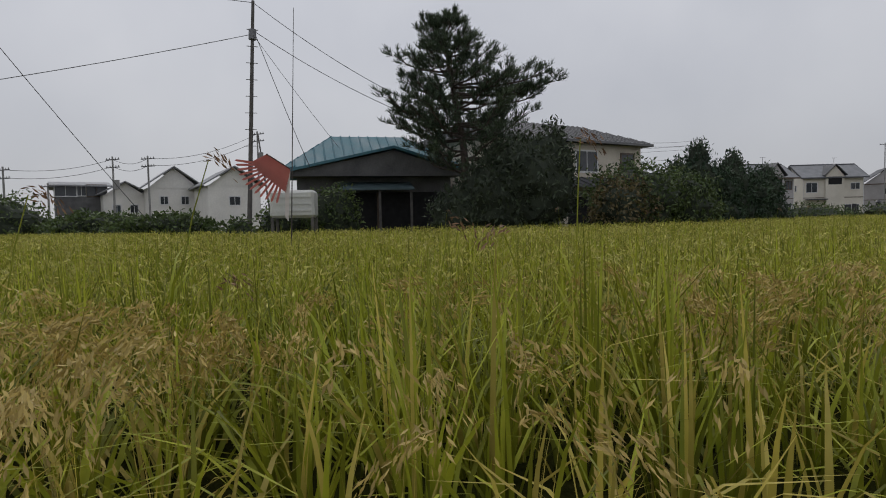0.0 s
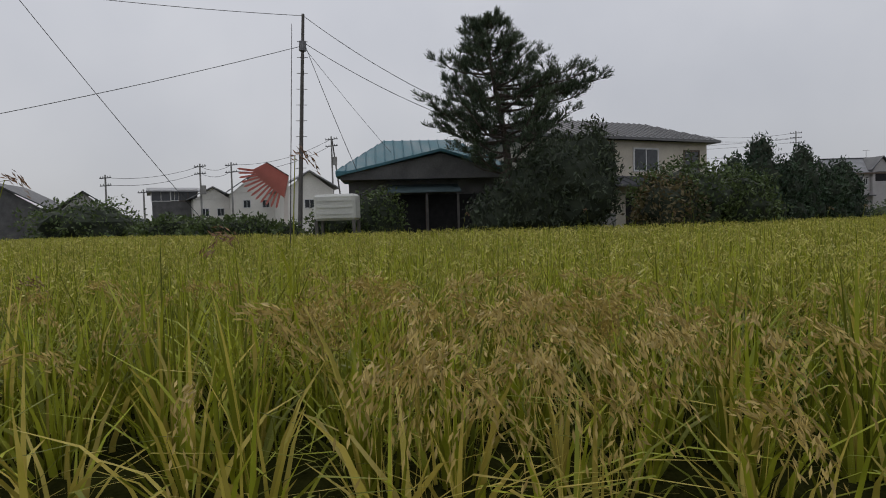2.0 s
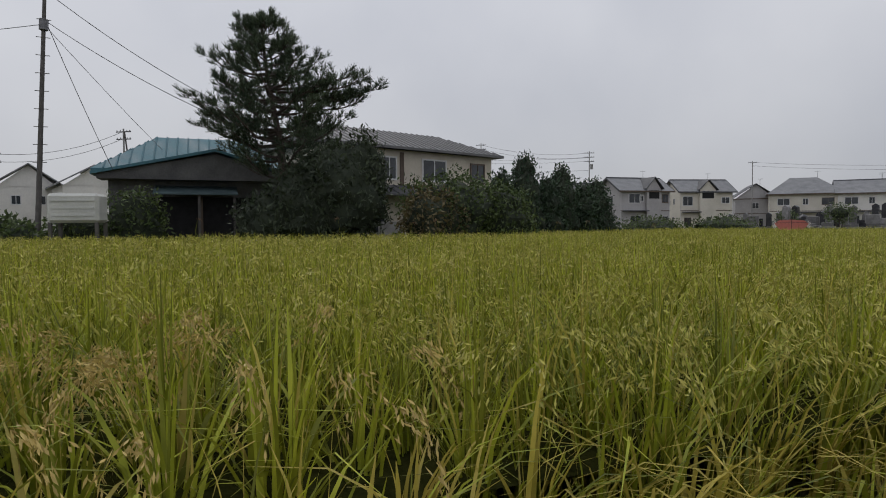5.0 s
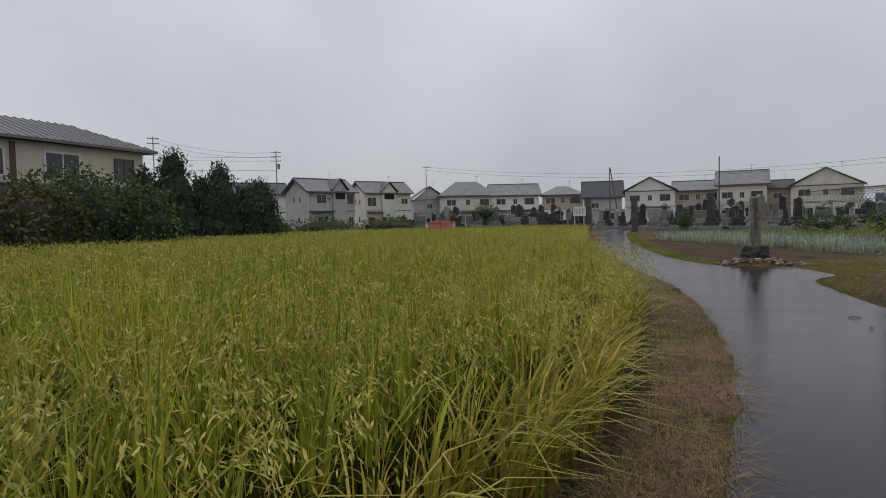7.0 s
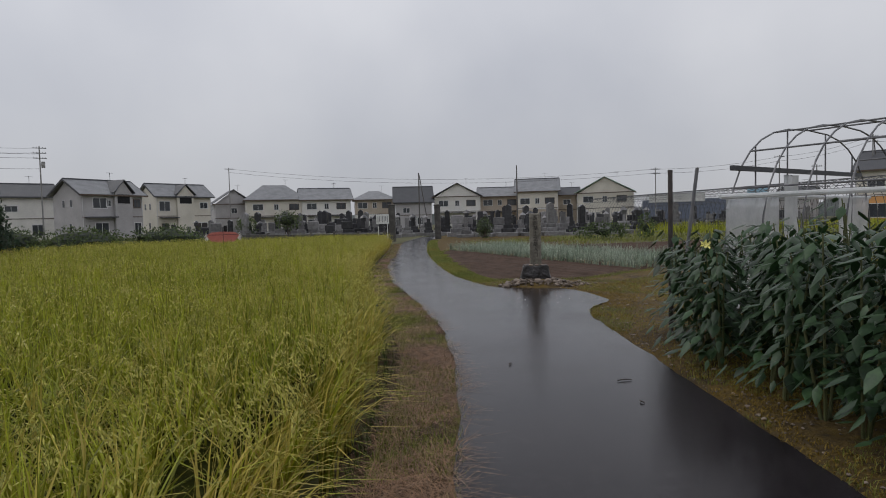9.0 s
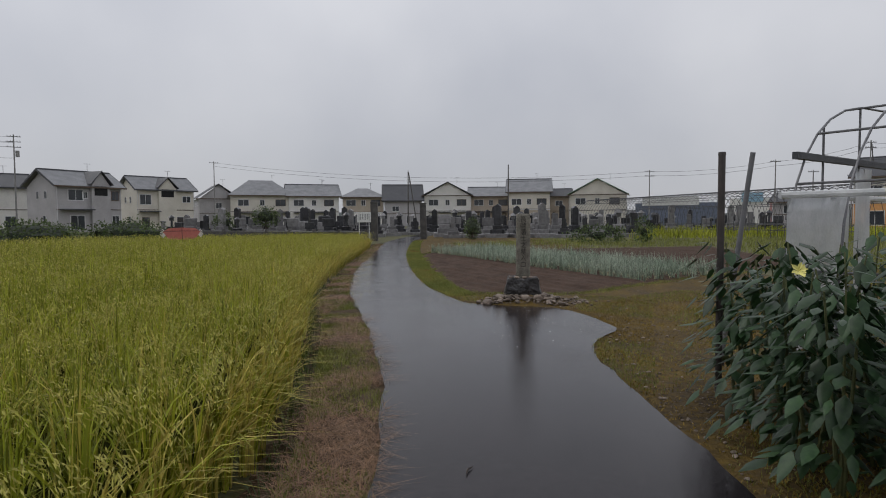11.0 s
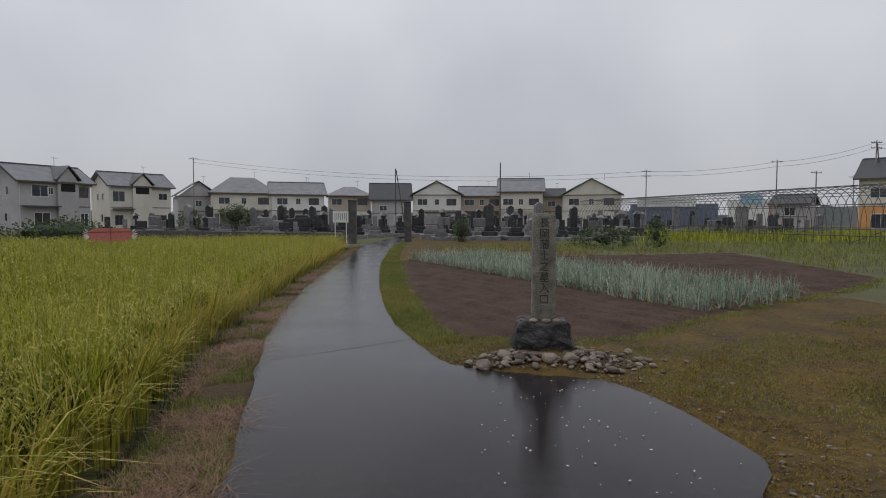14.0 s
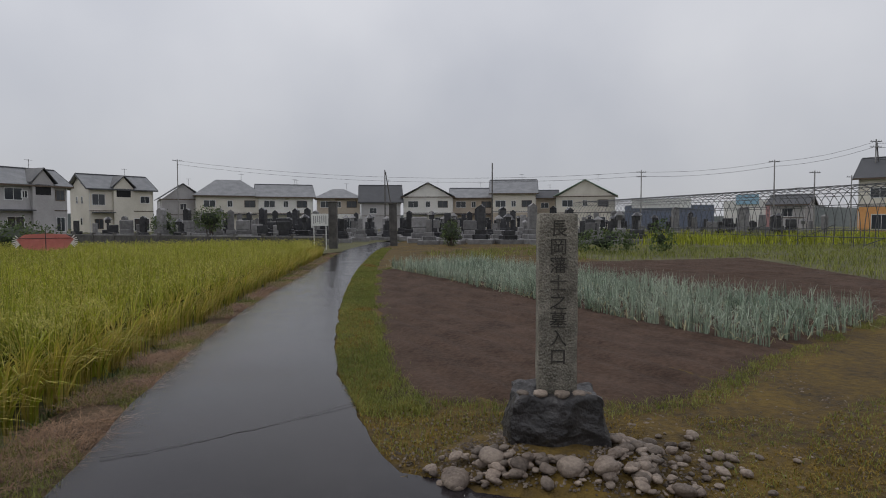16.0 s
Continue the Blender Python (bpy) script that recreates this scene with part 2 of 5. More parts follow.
def part(name, bm, mat, parent, label="", smooth=False):
    return mesh_object(name, bm, mat, parent, label, smooth)


def thing(name, place, label, category, group="", kind=""):
    ob = new(name)
    ob.matrix_world = place if isinstance(place, Matrix) else Matrix.Translation(place)
    ob.empty_display_size = 0.2
    return tagged(ob, label, category, group, kind)


def share(name, me, parent, m, label=""):
    ob = new(name, me)
    ob.parent = parent
    ob.matrix_basis = m
    return tagged(ob, label)


def quads_object(name, verts, quads, mats, parent=None, idx=None, smooth=False):
    """One mesh from arrays: verts (n, 3), quads (m, 4)."""
    me = bpy.data.meshes.new(name)
    me.vertices.add(len(verts))
    me.vertices.foreach_set("co", np.asarray(verts, np.float32).ravel())
    me.loops.add(4 * len(quads))
    me.loops.foreach_set("vertex_index", np.asarray(quads, np.int32).ravel())
    me.polygons.add(len(quads))
    me.polygons.foreach_set("loop_start", np.arange(0, 4 * len(quads), 4, dtype=np.int32))
    me.polygons.foreach_set("loop_total", np.full(len(quads), 4, np.int32))
    for mm in mats:
        me.materials.append(mm)
    if idx is not None:
        me.polygons.foreach_set("material_index", np.asarray(idx, np.int32))
    if smooth:
        me.polygons.foreach_set("use_smooth", np.ones(len(quads), bool))
    me.update(calc_edges=True)
    me.validate()
    ob = new(name, me)
    if parent is not None:
        ob.parent = parent
    return ob


def box(bm, x0, y0, z0, x1, y1, z1, bevel=0.0, m=None):
    made = bmesh.ops.create_cube(bm, size=1.0, matrix=(m or Matrix()) @ Matrix.Translation(((x0 + x1) / 2, (y0 + y1) / 2, (z0 + z1) / 2)) @ Matrix.Diagonal((abs(x1 - x0), abs(y1 - y0), abs(z1 - z0), 1)))
    if bevel:
        edges = list({e for v in made["verts"] for e in v.link_edges})
        bmesh.ops.bevel(bm, geom=edges, offset=bevel, segments=1, affect="EDGES")
    return bm


def tube(bm, a, b, r0, r1=None, n=8, caps=True):
    a, b = Vector(a), Vector(b)
    d = b - a
    m = Matrix.Translation((a + b) / 2) @ d.to_track_quat("Z", "Y").to_matrix().to_4x4()
    bmesh.ops.create_cone(bm, cap_ends=caps, segments=n, radius1=r0, radius2=r0 if r1 is None else r1, depth=d.length, matrix=m)
    return bm


def path_tube(bm, pts, r, n=6):
    """One continuous bent pipe through the points; r may be one radius for each point."""
    pts = [Vector(p) for p in pts]
    rings = []
    for k, p in enumerate(pts):
        d = (pts[min(k + 1, len(pts) - 1)] - pts[max(k - 1, 0)]).normalized()
        side = d.cross(Vector((0, 0, 1)) if abs(d.z) < 0.95 else Vector((0, 1, 0))).normalized()
        up = side.cross(d)
        rr = r[k] if isinstance(r, (list, tuple)) else r
        rings.append([bm.verts.new(p + rr * (math.cos(2 * math.pi * j / n) * side + math.sin(2 * math.pi * j / n) * up)) for j in range(n)])
    for a, b in zip(rings[:-1], rings[1:]):
        for j in range(n):
            bm.faces.new((a[j], a[(j + 1) % n], b[(j + 1) % n], b[j]))
    bm.faces.new(rings[0])
    bm.faces.new(rings[-1][::-1])
    bmesh.ops.recalc_face_normals(bm, faces=bm.faces[:])
    return bm


def prism(bm, poly, y0, y1, m=None):
    """A solid from an outline in x and z, from y0 to y1."""
    m = m or Matrix()
    lo = [bm.verts.new(m @ Vector((x, y0, z))) for x, z in poly]
    hi = [bm.verts.new(m @ Vector((x, y1, z))) for x, z in poly]
    bm.faces.new(lo)
    bm.faces.new(hi[::-1])
    for k in range(len(poly)):
        j = (k + 1) % len(poly)
        bm.faces.new((lo[j], lo[k], hi[k], hi[j]))
    bmesh.ops.recalc_face_normals(bm, faces=bm.faces[:])
    return bm


def sheet(bm, outline, z):
    f = bm.faces.new([bm.verts.new((x, y, z)) for x, y in outline])
    bmesh.ops.recalc_face_normals(bm, faces=[f])
    if f.normal.z < 0:
        f.normal_flip()
    return bm


# ---- the plan: edges of road and fields ----
ROAD_L = [(-9.6, -30), (-6.6, -25), (-4.35, -21), (-3.05, -18.5), (-2.0, -16.2), (-1.35, -14.5), (-0.95, -13), (-0.79, -11.5), (-0.8, -9.9), (-0.95, -8.0), (-1.2, -6.2), (-1.5, -4.7),
          (-2.0, -2.95), (-2.6, -1.0), (-3.05, 0.3), (-3.7, 2.9), (-4.4, 6.3), (-4.9, 9.5), (-5.5, 14), (-6.3, 19), (-7.2, 25), (-7.7, 30), (-7.9, 40)]
ROAD_R = [(-5.5, -31), (-2.2, -25), (0.0, -20), (1.0, -16.5), (1.4, -13.5), (1.3, -10.4), (1.1, -8.4), (0.94, -6.8), (0.76, -4.9), (0.68, -4.0), (0.82, -3.3), (1.26, -2.6), (1.2, -2.1), (0.98, -1.4),
          (0.62, -0.66), (0.1, -0.5), (-0.7, -0.47), (-0.95, -0.1), (-1.15, 0.4), (-1.45, 1.2), (-1.75, 2.0), (-2.15, 3.5), (-2.55, 5.3), (-3.0, 7.6), (-3.4, 9.8), (-4.15, 14.4), (-4.85, 19.8), (-5.5, 25),
          (-6.0, 30), (-6.1, 40)]
RICE_E = [(-10.2, -30), (-7.2, -25), (-4.95, -21), (-3.65, -18.4), (-2.65, -16.2), (-1.9, -14), (-1.6, -12.5), (-1.55, -11), (-1.62, -9.4), (-1.8, -7.2), (-2.1, -5.9), (-2.55, -4.2), (-3.08, -2.2),
          (-3.55, -0.8), (-4.1, 1.0), (-4.55, 3.4), (-5.02, 6.6), (-5.68, 10.5), (-6.55, 16.5), (-7.55, 22.5), (-7.8, 24.8)]
RICE_FAR = [(-14, 22.8), (-21.5, 18.5), (-22.5, 11), (-20.3, 2), (-19.8, -3), (-21, -8), (-23.6, -12.5), (-27, -16), (-42, -22), (-50, -34)]


def at_y(edge, ys):
    e = np.array(edge)
    return np.interp(ys, e[:, 1], e[:, 0])


def smooth_edge(edge, rounds=2):
    e = np.array(edge, float)
    for _ in range(rounds):
        q, r = 0.75 * e[:-1] + 0.25 * e[1:], 0.25 * e[:-1] + 0.75 * e[1:]
        mid = np.empty((2 * len(q), 2))
        mid[0::2], mid[1::2] = q, r
        e = np.vstack([e[:1], mid, e[-1:]])
    return e


ROAD_L, ROAD_R, RICE_E = (smooth_edge(e) for e in (ROAD_L, ROAD_R, RICE_E))
rng = np.random.default_rng(7)

# ---- ground ----
bm = bmesh.new()
sheet(bm, [(-1500, -1500), (1500, -1500), (1500, 1500), (-1500, 1500)], -0.25)
tagged(mesh_object("ground", bm, M_MEADOW), "flat farmland of mud and grass reaching the horizon", "ground", kind="structure")


def ladder(name, left, right, ys, mat, label, category, cols=6, dip=None, rough=0.0):
    """A ground strip between two edges given as x over y; dip gives the height across from 0 to 1."""
    xs0, xs1 = left(ys), right(ys)
    u = np.linspace(0, 1, cols)
    X = xs0[:, None] * (1 - u) + xs1[:, None] * u
    Y = np.repeat(ys[:, None], cols, 1)
    Z = np.array([[dip(v) for v in u]] * len(ys)) + rough * rng.normal(size=X.shape)
    V = np.stack([X, Y, Z], -1).reshape(-1, 3)
    i, j = np.meshgrid(np.arange(len(ys) - 1), np.arange(cols - 1), indexing="ij")
    a = (i * cols + j).ravel()
    ob = quads_object(name, V, np.stack([a, a + 1, a + cols + 1, a + cols], 1), [mat], smooth=True)
    return tagged(ob, label, category, kind="structure")


Y_ROAD = np.arange(-30, 40.01, 0.25)
ragged = lambda ys, s: 0.05 * np.array([noise.noise((y * 1.7, s, 0)) for y in ys]) + 0.03 * np.array([noise.noise((y * 6, s, 3)) for y in ys])
ladder("road", lambda y: at_y(ROAD_L, y) + ragged(y, 1.3), lambda y: np.maximum(at_y(ROAD_R, y) + ragged(y, 8.1), at_y(ROAD_L, y) + 0.5), Y_ROAD, M_ASPHALT,
       "narrow wet asphalt lane, dark and mirror-like with rain", "road", cols=9, dip=lambda u: 0.012 * math.sin(math.pi * u))
Y_BANK = np.arange(-30, 25.01, 0.15)
ladder("bank", lambda y: at_y(RICE_E, y) - 0.15, lambda y: at_y(ROAD_L, y) + 0.12, Y_BANK, M_BANK, "low earth bank with cut straw between rice and lane", "bank", cols=9,
       dip=lambda u: -0.27 if u < 0.1 else (-0.27 + 0.235 * min(1, (u - 0.1) / 0.4) ** 0.7 + 0.01 * u), rough=0.012)
Y_R = np.r_[-60, np.arange(-30, 40.01, 0.25), 60, 120, 300]
ladder("verge", lambda y: at_y(ROAD_R, y) - 0.12, lambda y: at_y(ROAD_R, y) + 9.0, Y_R, M_VERGE, "mossy gravel verge beside the lane", "verge", cols=36,
       dip=lambda u: -0.018 + 0.01 * min(1, u * 6), rough=0.003)
ladder("field_ground", lambda y: at_y(ROAD_R, y) + 8.9, lambda y: at_y(ROAD_R, y) * 0 + 900, np.r_[-900, Y_R, 900], M_MEADOW, "flat weedy plot of grass and earth", "field", cols=4,
       dip=lambda u: -0.03)
bm = bmesh.new()
outline = [(-7.9, 24.9)] + RICE_FAR + [(-900, -60), (-900, 900), (-7.8, 900), (-7.8, 40), (-7.6, 30), (-7.4, 27)]
sheet(bm, outline, -0.03)
bmesh.ops.triangulate(bm, faces=bm.faces[:], ngon_method="EAR_CLIP")
tagged(mesh_object("far_ground", bm, M_MEADOW), "flat ground of the hamlet and cemetery beyond the rice", "ground", kind="structure")

# tilled plot with shallow furrows
PLOT = [(-1.1, 1.3), (-1.5, 2.9), (-2.05, 5.9), (-2.75, 9.6), (-3.45, 14.2), (-3.0, 16.2), (10.5, 21), (9.6, 9.6), (7.3, 7.0), (4.4, 4.4), (2.7, 2.75), (1.45, 1.3), (0.65, 1.0), (-0.2, 1.02)]


def inside(px, py, poly):
    poly = np.asarray(poly, float)
    x0, y0 = poly[:, 0], poly[:, 1]
    x1, y1 = np.roll(x0, -1), np.roll(y0, -1)
    hit = np.zeros(px.shape, bool)
    for a, b, c, d in zip(x0, y0, x1, y1):
        if b != d:
            hit ^= ((b > py) != (d > py)) & (px < (c - a) * (py - b) / (d - b) + a)
    return hit


def clod_plane(name, poly, z, step, mat, relief):
    poly = np.asarray(poly, float)
    xs, ys = np.arange(poly[:, 0].min(), poly[:, 0].max() + step, step), np.arange(poly[:, 1].min(), poly[:, 1].max() + step, step)
    X, Y = np.meshgrid(xs, ys)
    Z = z + np.vectorize(relief)(X, Y)
    # the soil runs out level with the verge along its rim
    near = np.full(X.shape, 9.0)
    for a, b in zip(poly, np.roll(poly, -1, 0)):
        u = np.clip(((X - a[0]) * (b - a)[0] + (Y - a[1]) * (b - a)[1]) / ((b - a) @ (b - a)), 0, 1)
        near = np.minimum(near, np.hypot(X - a[0] - u * (b - a)[0], Y - a[1] - u * (b - a)[1]))
    Z = -0.03 + (Z + 0.03) * np.clip(near / 0.4, 0, 1) ** 0.6
    ok = inside(X[:-1, :-1] + step / 2, Y[:-1, :-1] + step / 2, poly)
    w = len(xs)
    i, j = np.nonzero(ok)
    a = i * w + j
    q = np.stack([a, a + 1, a + w + 1, a + w], 1)
    used, back = np.unique(q, return_inverse=True)
    V = np.stack([X, Y, Z], -1).reshape(-1, 3)[used]
    return quads_object(name, V, back.reshape(-1, 4), [mat], smooth=True)


def furrow(x, y):
    s = (x * 0.866 + y * 0.5)
    return 0.03 * math.sin(s * 2 * math.pi / 0.45) * (0.6 + noise.noise((x, y, 0))) + 0.007 * noise.noise((x * 5, y * 5, 1)) + 0.008 * noise.noise((x * 17, y * 17, 2))


tagged(clod_plane("tilled_plot", PLOT, 0.026, 0.05, M_SOIL, furrow), "bare dark brown tilled soil with shallow furrows", "soil", kind="structure")

# the crack across the lane
pts = []
for k in range(41):
    u = k / 40
    x = -2.75 + 1.36 * u
    y = -0.15 + 1.2 * u ** 1.4 + 0.03 * noise.noise((x * 6, 1, 4)) + 0.02 * noise.noise((x * 20, 2, 4))
    pts.append((x, y))
wd = [0.006 + 0.004 * noise.noise((p[0] * 9, 5, 1)) for p in pts]
V = [(x, y - w, 0.0145) for (x, y), w in zip(pts, wd)] + [(x, y + w, 0.0145) for (x, y), w in zip(pts, wd)]
Q = [(k, k + 1, k + 42, k + 41) for k in range(40)]
tagged(quads_object("road_crack", V, Q, [M_CRACK]), "thin dark crack running across the asphalt", "crack", kind="structure")


# ---- blades: rice, grass, leeks ----
def blades(roots, height, width, lean, segs, droop=0.35, az=None, bend=1.8):
    """Arrays of curved tapering blades. roots (n, 3); height, width, lean (n,)."""
    n = len(roots)
    az = rng.uniform(0, 2 * np.pi, n) if az is None else az
    t = np.linspace(0, 1, segs + 1)
    out = (lean * height)[:, None] * t ** bend
    up = height[:, None] * (t - droop * np.minimum(lean, 1.4)[:, None] * t ** (bend + 1.2))
    cx = roots[:, 0, None] + np.cos(az)[:, None] * out
    cy = roots[:, 1, None] + np.sin(az)[:, None] * out
    cz = roots[:, 2, None] + up
    side = az + np.pi / 2 + rng.uniform(-0.7, 0.7, n)
    w = width[:, None] * (1 - t ** 2.2 * 0.92) / 2
    dx, dy = np.cos(side)[:, None] * w, np.sin(side)[:, None] * w
    V = np.stack([np.stack([cx - dx, cy - dy, cz], -1), np.stack([cx + dx, cy + dy, cz], -1)], 2).reshape(-1, 3)
    base = np.arange(n)[:, None] * 2 * (segs + 1)
    k = np.arange(segs)[None] * 2
    a = (base + k).ravel()
    tip = np.stack([cx[:, -1], cy[:, -1], cz[:, -1]], -1)
    return V, np.stack([a, a + 1, a + 3, a + 2], 1), tip, az


class Heap:
    """Collects arrays for one mesh."""

    def __init__(self):
        self.v, self.q, self.m, self.n = [], [], [], 0

    def add(self, v, q, mat):
        self.v.append(v)
        self.q.append(q + self.n)
        self.m.append(np.full(len(q), mat))
        self.n += len(v)

    def build(self, name, mats):
        return quads_object(name, np.concatenate(self.v), np.concatenate(self.q), mats, idx=np.concatenate(self.m))


def panicles(heap, roots, az, length, grains, mat, size=0.011):
    """Drooping heads of grain: small lozenges along an arc."""
    n = len(roots)
    for k in range(grains):
        u = (k + 0.5) / grains
        wob = rng.normal(0, 0.012, (n, 3))
        out = length * (0.75 * u)
        dz = length * (0.18 * math.sin(u * 2.2) - 0.62 * u ** 2.2)
        c = np.stack([roots[:, 0] + np.cos(az) * out, roots[:, 1] + np.sin(az) * out, roots[:, 2] + dz], -1) + wob
        d = np.stack([np.cos(az) * 0.7, np.sin(az) * 0.7, np.full(n, -0.2 - 1.0 * u)], -1) + rng.normal(0, 0.3, (n, 3))
        d /= np.linalg.norm(d, axis=1, keepdims=True)
        s = np.cross(d, rng.normal(0, 1, (n, 3)))
        s /= np.linalg.norm(s, axis=1, keepdims=True)
        L, W = size * 2.4, size * 0.55
        V = np.stack([c - d * L, c + s * W, c + d * L, c - s * W], 1).reshape(-1, 3)
        heap.add(V, np.arange(4 * n).reshape(-1, 4), mat)


RICE_POLY = np.vstack([RICE_E, RICE_FAR])
heap = Heap()
# planted in hills on a grid; the nearer the lane, the finer the plants
gx, gy = np.meshgrid(np.arange(-46, -1, 0.27), np.arange(-30, 25, 0.27))
P = np.stack([gx.ravel(), gy.ravel()], 1) + rng.uniform(-0.07, 0.07, (gx.size, 2))
P = P[inside(P[:, 0], P[:, 1], RICE_POLY)]
edge = np.abs(P[:, 0] - at_y(RICE_E, P[:, 1]))
lush = np.array([noise.noise((x * 0.35, y * 0.35, 0)) + 0.8 * noise.noise((x * 2.1, y * 2.1, 4)) for x, y in P])
lodged = np.array([noise.noise((x * 0.9, y * 0.9, 9)) for x, y in P])
tall = rng.uniform(0.9, 1.1, len(P))


def plant(sel, n, width, segs, heads, grains, size, h0=1.06, grain=1, yellow=0.0, branches=1, spread=0.028):
    roots = P[sel]
    m = len(roots)
    if m == 0:
        return
    r = np.repeat(roots, n, 0) + rng.normal(0, spread, (m * n, 2))
    hh = np.repeat(h0 * (1 + 0.07 * lush[sel]) * tall[sel], n) * (1 - 0.42 * rng.random(m * n) ** 1.5)
    rim = np.repeat(edge[sel], n) < 0.42
    hh = np.where(rim, 0.86 * hh, hh)
    flop = np.repeat(np.clip(lodged[sel] + 0.05, 0, 1) * (edge[sel] < 2.2), n)
    lean = np.abs(rng.normal(0.26, 0.22, m * n)) + rim * rng.uniform(0.05, 0.34, m * n) + 0.6 * flop * rng.random(m * n)
    lean = np.minimum(lean, 0.78)
    az = rng.uniform(0, 2 * np.pi, m * n)
    az = np.where(rim & (rng.random(m * n) < 0.8), rng.normal(-0.25, 0.6, m * n), az)
    v, q, tip, az = blades(np.c_[r, np.full(len(r), -0.25)], hh, np.full(len(r), width) * rng.uniform(0.6, 1.35, len(r)), lean, segs, droop=0.55, az=az, bend=2.4)
    kind = np.where(rng.random(m * n) < yellow + 0.5 * rim + 0.3 * flop, 2, 0)
    heap.v.append(v)
    heap.q.append(q + heap.n)
    heap.m.append(np.repeat(kind, segs))
    heap.n += len(v)
    if heads:
        w = np.clip(0.25 + 1.6 * lodged[sel], 0.06, 1) if grain == 1 else np.full(m, 0.7)
        keep = rng.random((m, heads)) < w[:, None]
        idx = np.nonzero(keep)[0]
        rr = roots[idx] + rng.normal(0, 0.09, (len(idx), 2))
        hz = -0.25 + h0 * 0.90 * (1 + 0.07 * lush[sel][idx]) * rng.uniform(0.78, 1.0, len(idx))
        az = np.where(edge[sel][idx] < 0.5, rng.normal(-0.3, 0.8, len(idx)), rng.uniform(0, 2 * np.pi, len(idx)))
        v, q, _, _ = blades(np.c_[roots[idx] + rng.normal(0, 0.03, (len(idx), 2)), np.full(len(idx), -0.25)], hz + 0.28, np.full(len(idx), 0.004), np.full(len(idx), 0.1), 2, az=az)
        heap.add(v, q, 2)
        for b in range(branches):
            panicles(heap, np.c_[rr, hz], az + rng.normal(0, 0.35, len(idx)), 0.31 - 0.06 * b, grains, grain, size)


south = P[:, 1] < -16.2
plant((edge < 1.7) & south & (P[:, 1] > -25), 32, 0.023, 5, 7, 26, 0.0062, yellow=0.10, branches=3)
plant((edge < 1.7) & ~south & (P[:, 1] < 3), 38, 0.017, 4, 6, 12, 0.0068, yellow=0.08, branches=2, grain=3)
plant((edge < 1.7) & ((P[:, 1] <= -25) | (P[:, 1] >= 3)), 24, 0.017, 3, 6, 6, 0.010, yellow=0.06, grain=3)
plant((edge >= 1.7) & (edge < 4.5), 26, 0.021, 3, 6, 7, 0.010, grain=3)
plant((edge >= 4.5) & (edge < 10), 17, 0.024, 3, 5, 4, 0.014, grain=3)
plant((edge >= 10), 9, 0.034, 2, 3, 3, 0.022, grain=3)
tagged(heap.build("rice_plants", [M_RICE, M_GRAIN, M_RICE_Y, M_GRAIN_G]), "dense ripening rice, yellow-green with drooping golden heads", "rice", kind="stuff")
# flat near-black sheet below the leaf tops: shade between the plants as colour
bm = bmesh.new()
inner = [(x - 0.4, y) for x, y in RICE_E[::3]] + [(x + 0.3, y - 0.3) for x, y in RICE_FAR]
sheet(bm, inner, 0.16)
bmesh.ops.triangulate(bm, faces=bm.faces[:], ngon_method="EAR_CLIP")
tagged(mesh_object("rice_gap_shade", bm, M_RICE_SHADE), "flat dark sheet inside the rice, the shade between stalks put into its colour", "rice", kind="stuff")


def scatter(poly, n):
    poly = np.asarray(poly, float)
    lo, hi = poly.min(0), poly.max(0)
    p = rng.uniform(lo, hi, (int(n * 3), 2))
    return p[inside(p[:, 0], p[:, 1], poly)][: int(n)]


def grass(name, pts, h, w, mat, label, z=-0.02, segs=2, lean=0.5):
    hp = Heap()
    v, q, _, _ = blades(np.c_[pts, np.full(len(pts), z)], h * rng.uniform(0.4, 1.4, len(pts)), np.full(len(pts), w), np.abs(rng.normal(lean, 0.3, len(pts))), segs)
    hp.add(v, q, 0)
    return tagged(hp.build(name, [mat]), label, "grass", kind="stuff")


def clumpy(pts, scale, cut, seed=0):
    return pts[[noise.noise((x * scale, y * scale, seed)) > cut for x, y in pts]]


def strip(left, right, y0, y1, n):
    y = rng.uniform(y0, y1, n)
    u = rng.random(n)
    return np.c_[left(y) * (1 - u) + right(y) * u, y]


bank_pts = strip(lambda y: at_y(RICE_E, y) + 0.25, lambda y: at_y(ROAD_L, y) + 0.03, -17, 24.5, 120000)
grass("bank_grass", clumpy(bank_pts, 1.3, -0.10, 3), 0.075, 0.006, M_GRASS, "short green grass in patches on the bank", z=-0.055)
grass("ditch_weeds", strip(lambda y: at_y(RICE_E, y) + 0.05, lambda y: at_y(RICE_E, y) + 0.4, -13, 14, 7000), 0.16, 0.010, M_HEDGE, "dark green weeds in the ditch beside the rice", z=-0.2)
grass("cut_straw", clumpy(bank_pts[::2], 1.3, -0.15, 5), 0.11, 0.004, M_STRAW, "brown cut straw strewn on the bank", z=-0.045, lean=2.2)
right_pts = strip(lambda y: at_y(ROAD_R, y) + 0.0, lambda y: at_y(ROAD_R, y) + np.where(y > 0.9, 0.55, 3.2), -12, 26, 190000)
right_pts = right_pts[~((np.hypot(right_pts[:, 0] - 0.12, right_pts[:, 1] + 0.05) < 0.62) & (right_pts[:, 1] < 0.3))]
right_pts = right_pts[~inside(right_pts[:, 0], right_pts[:, 1], PLOT) | (rng.random(len(right_pts)) < 0.004)]
worn = np.abs(right_pts[:, 0] - 1.9 - 0.25 * (right_pts[:, 1] + 3)) < 0.3
right_pts = right_pts[~worn | (rng.random(len(right_pts)) < 0.25)]
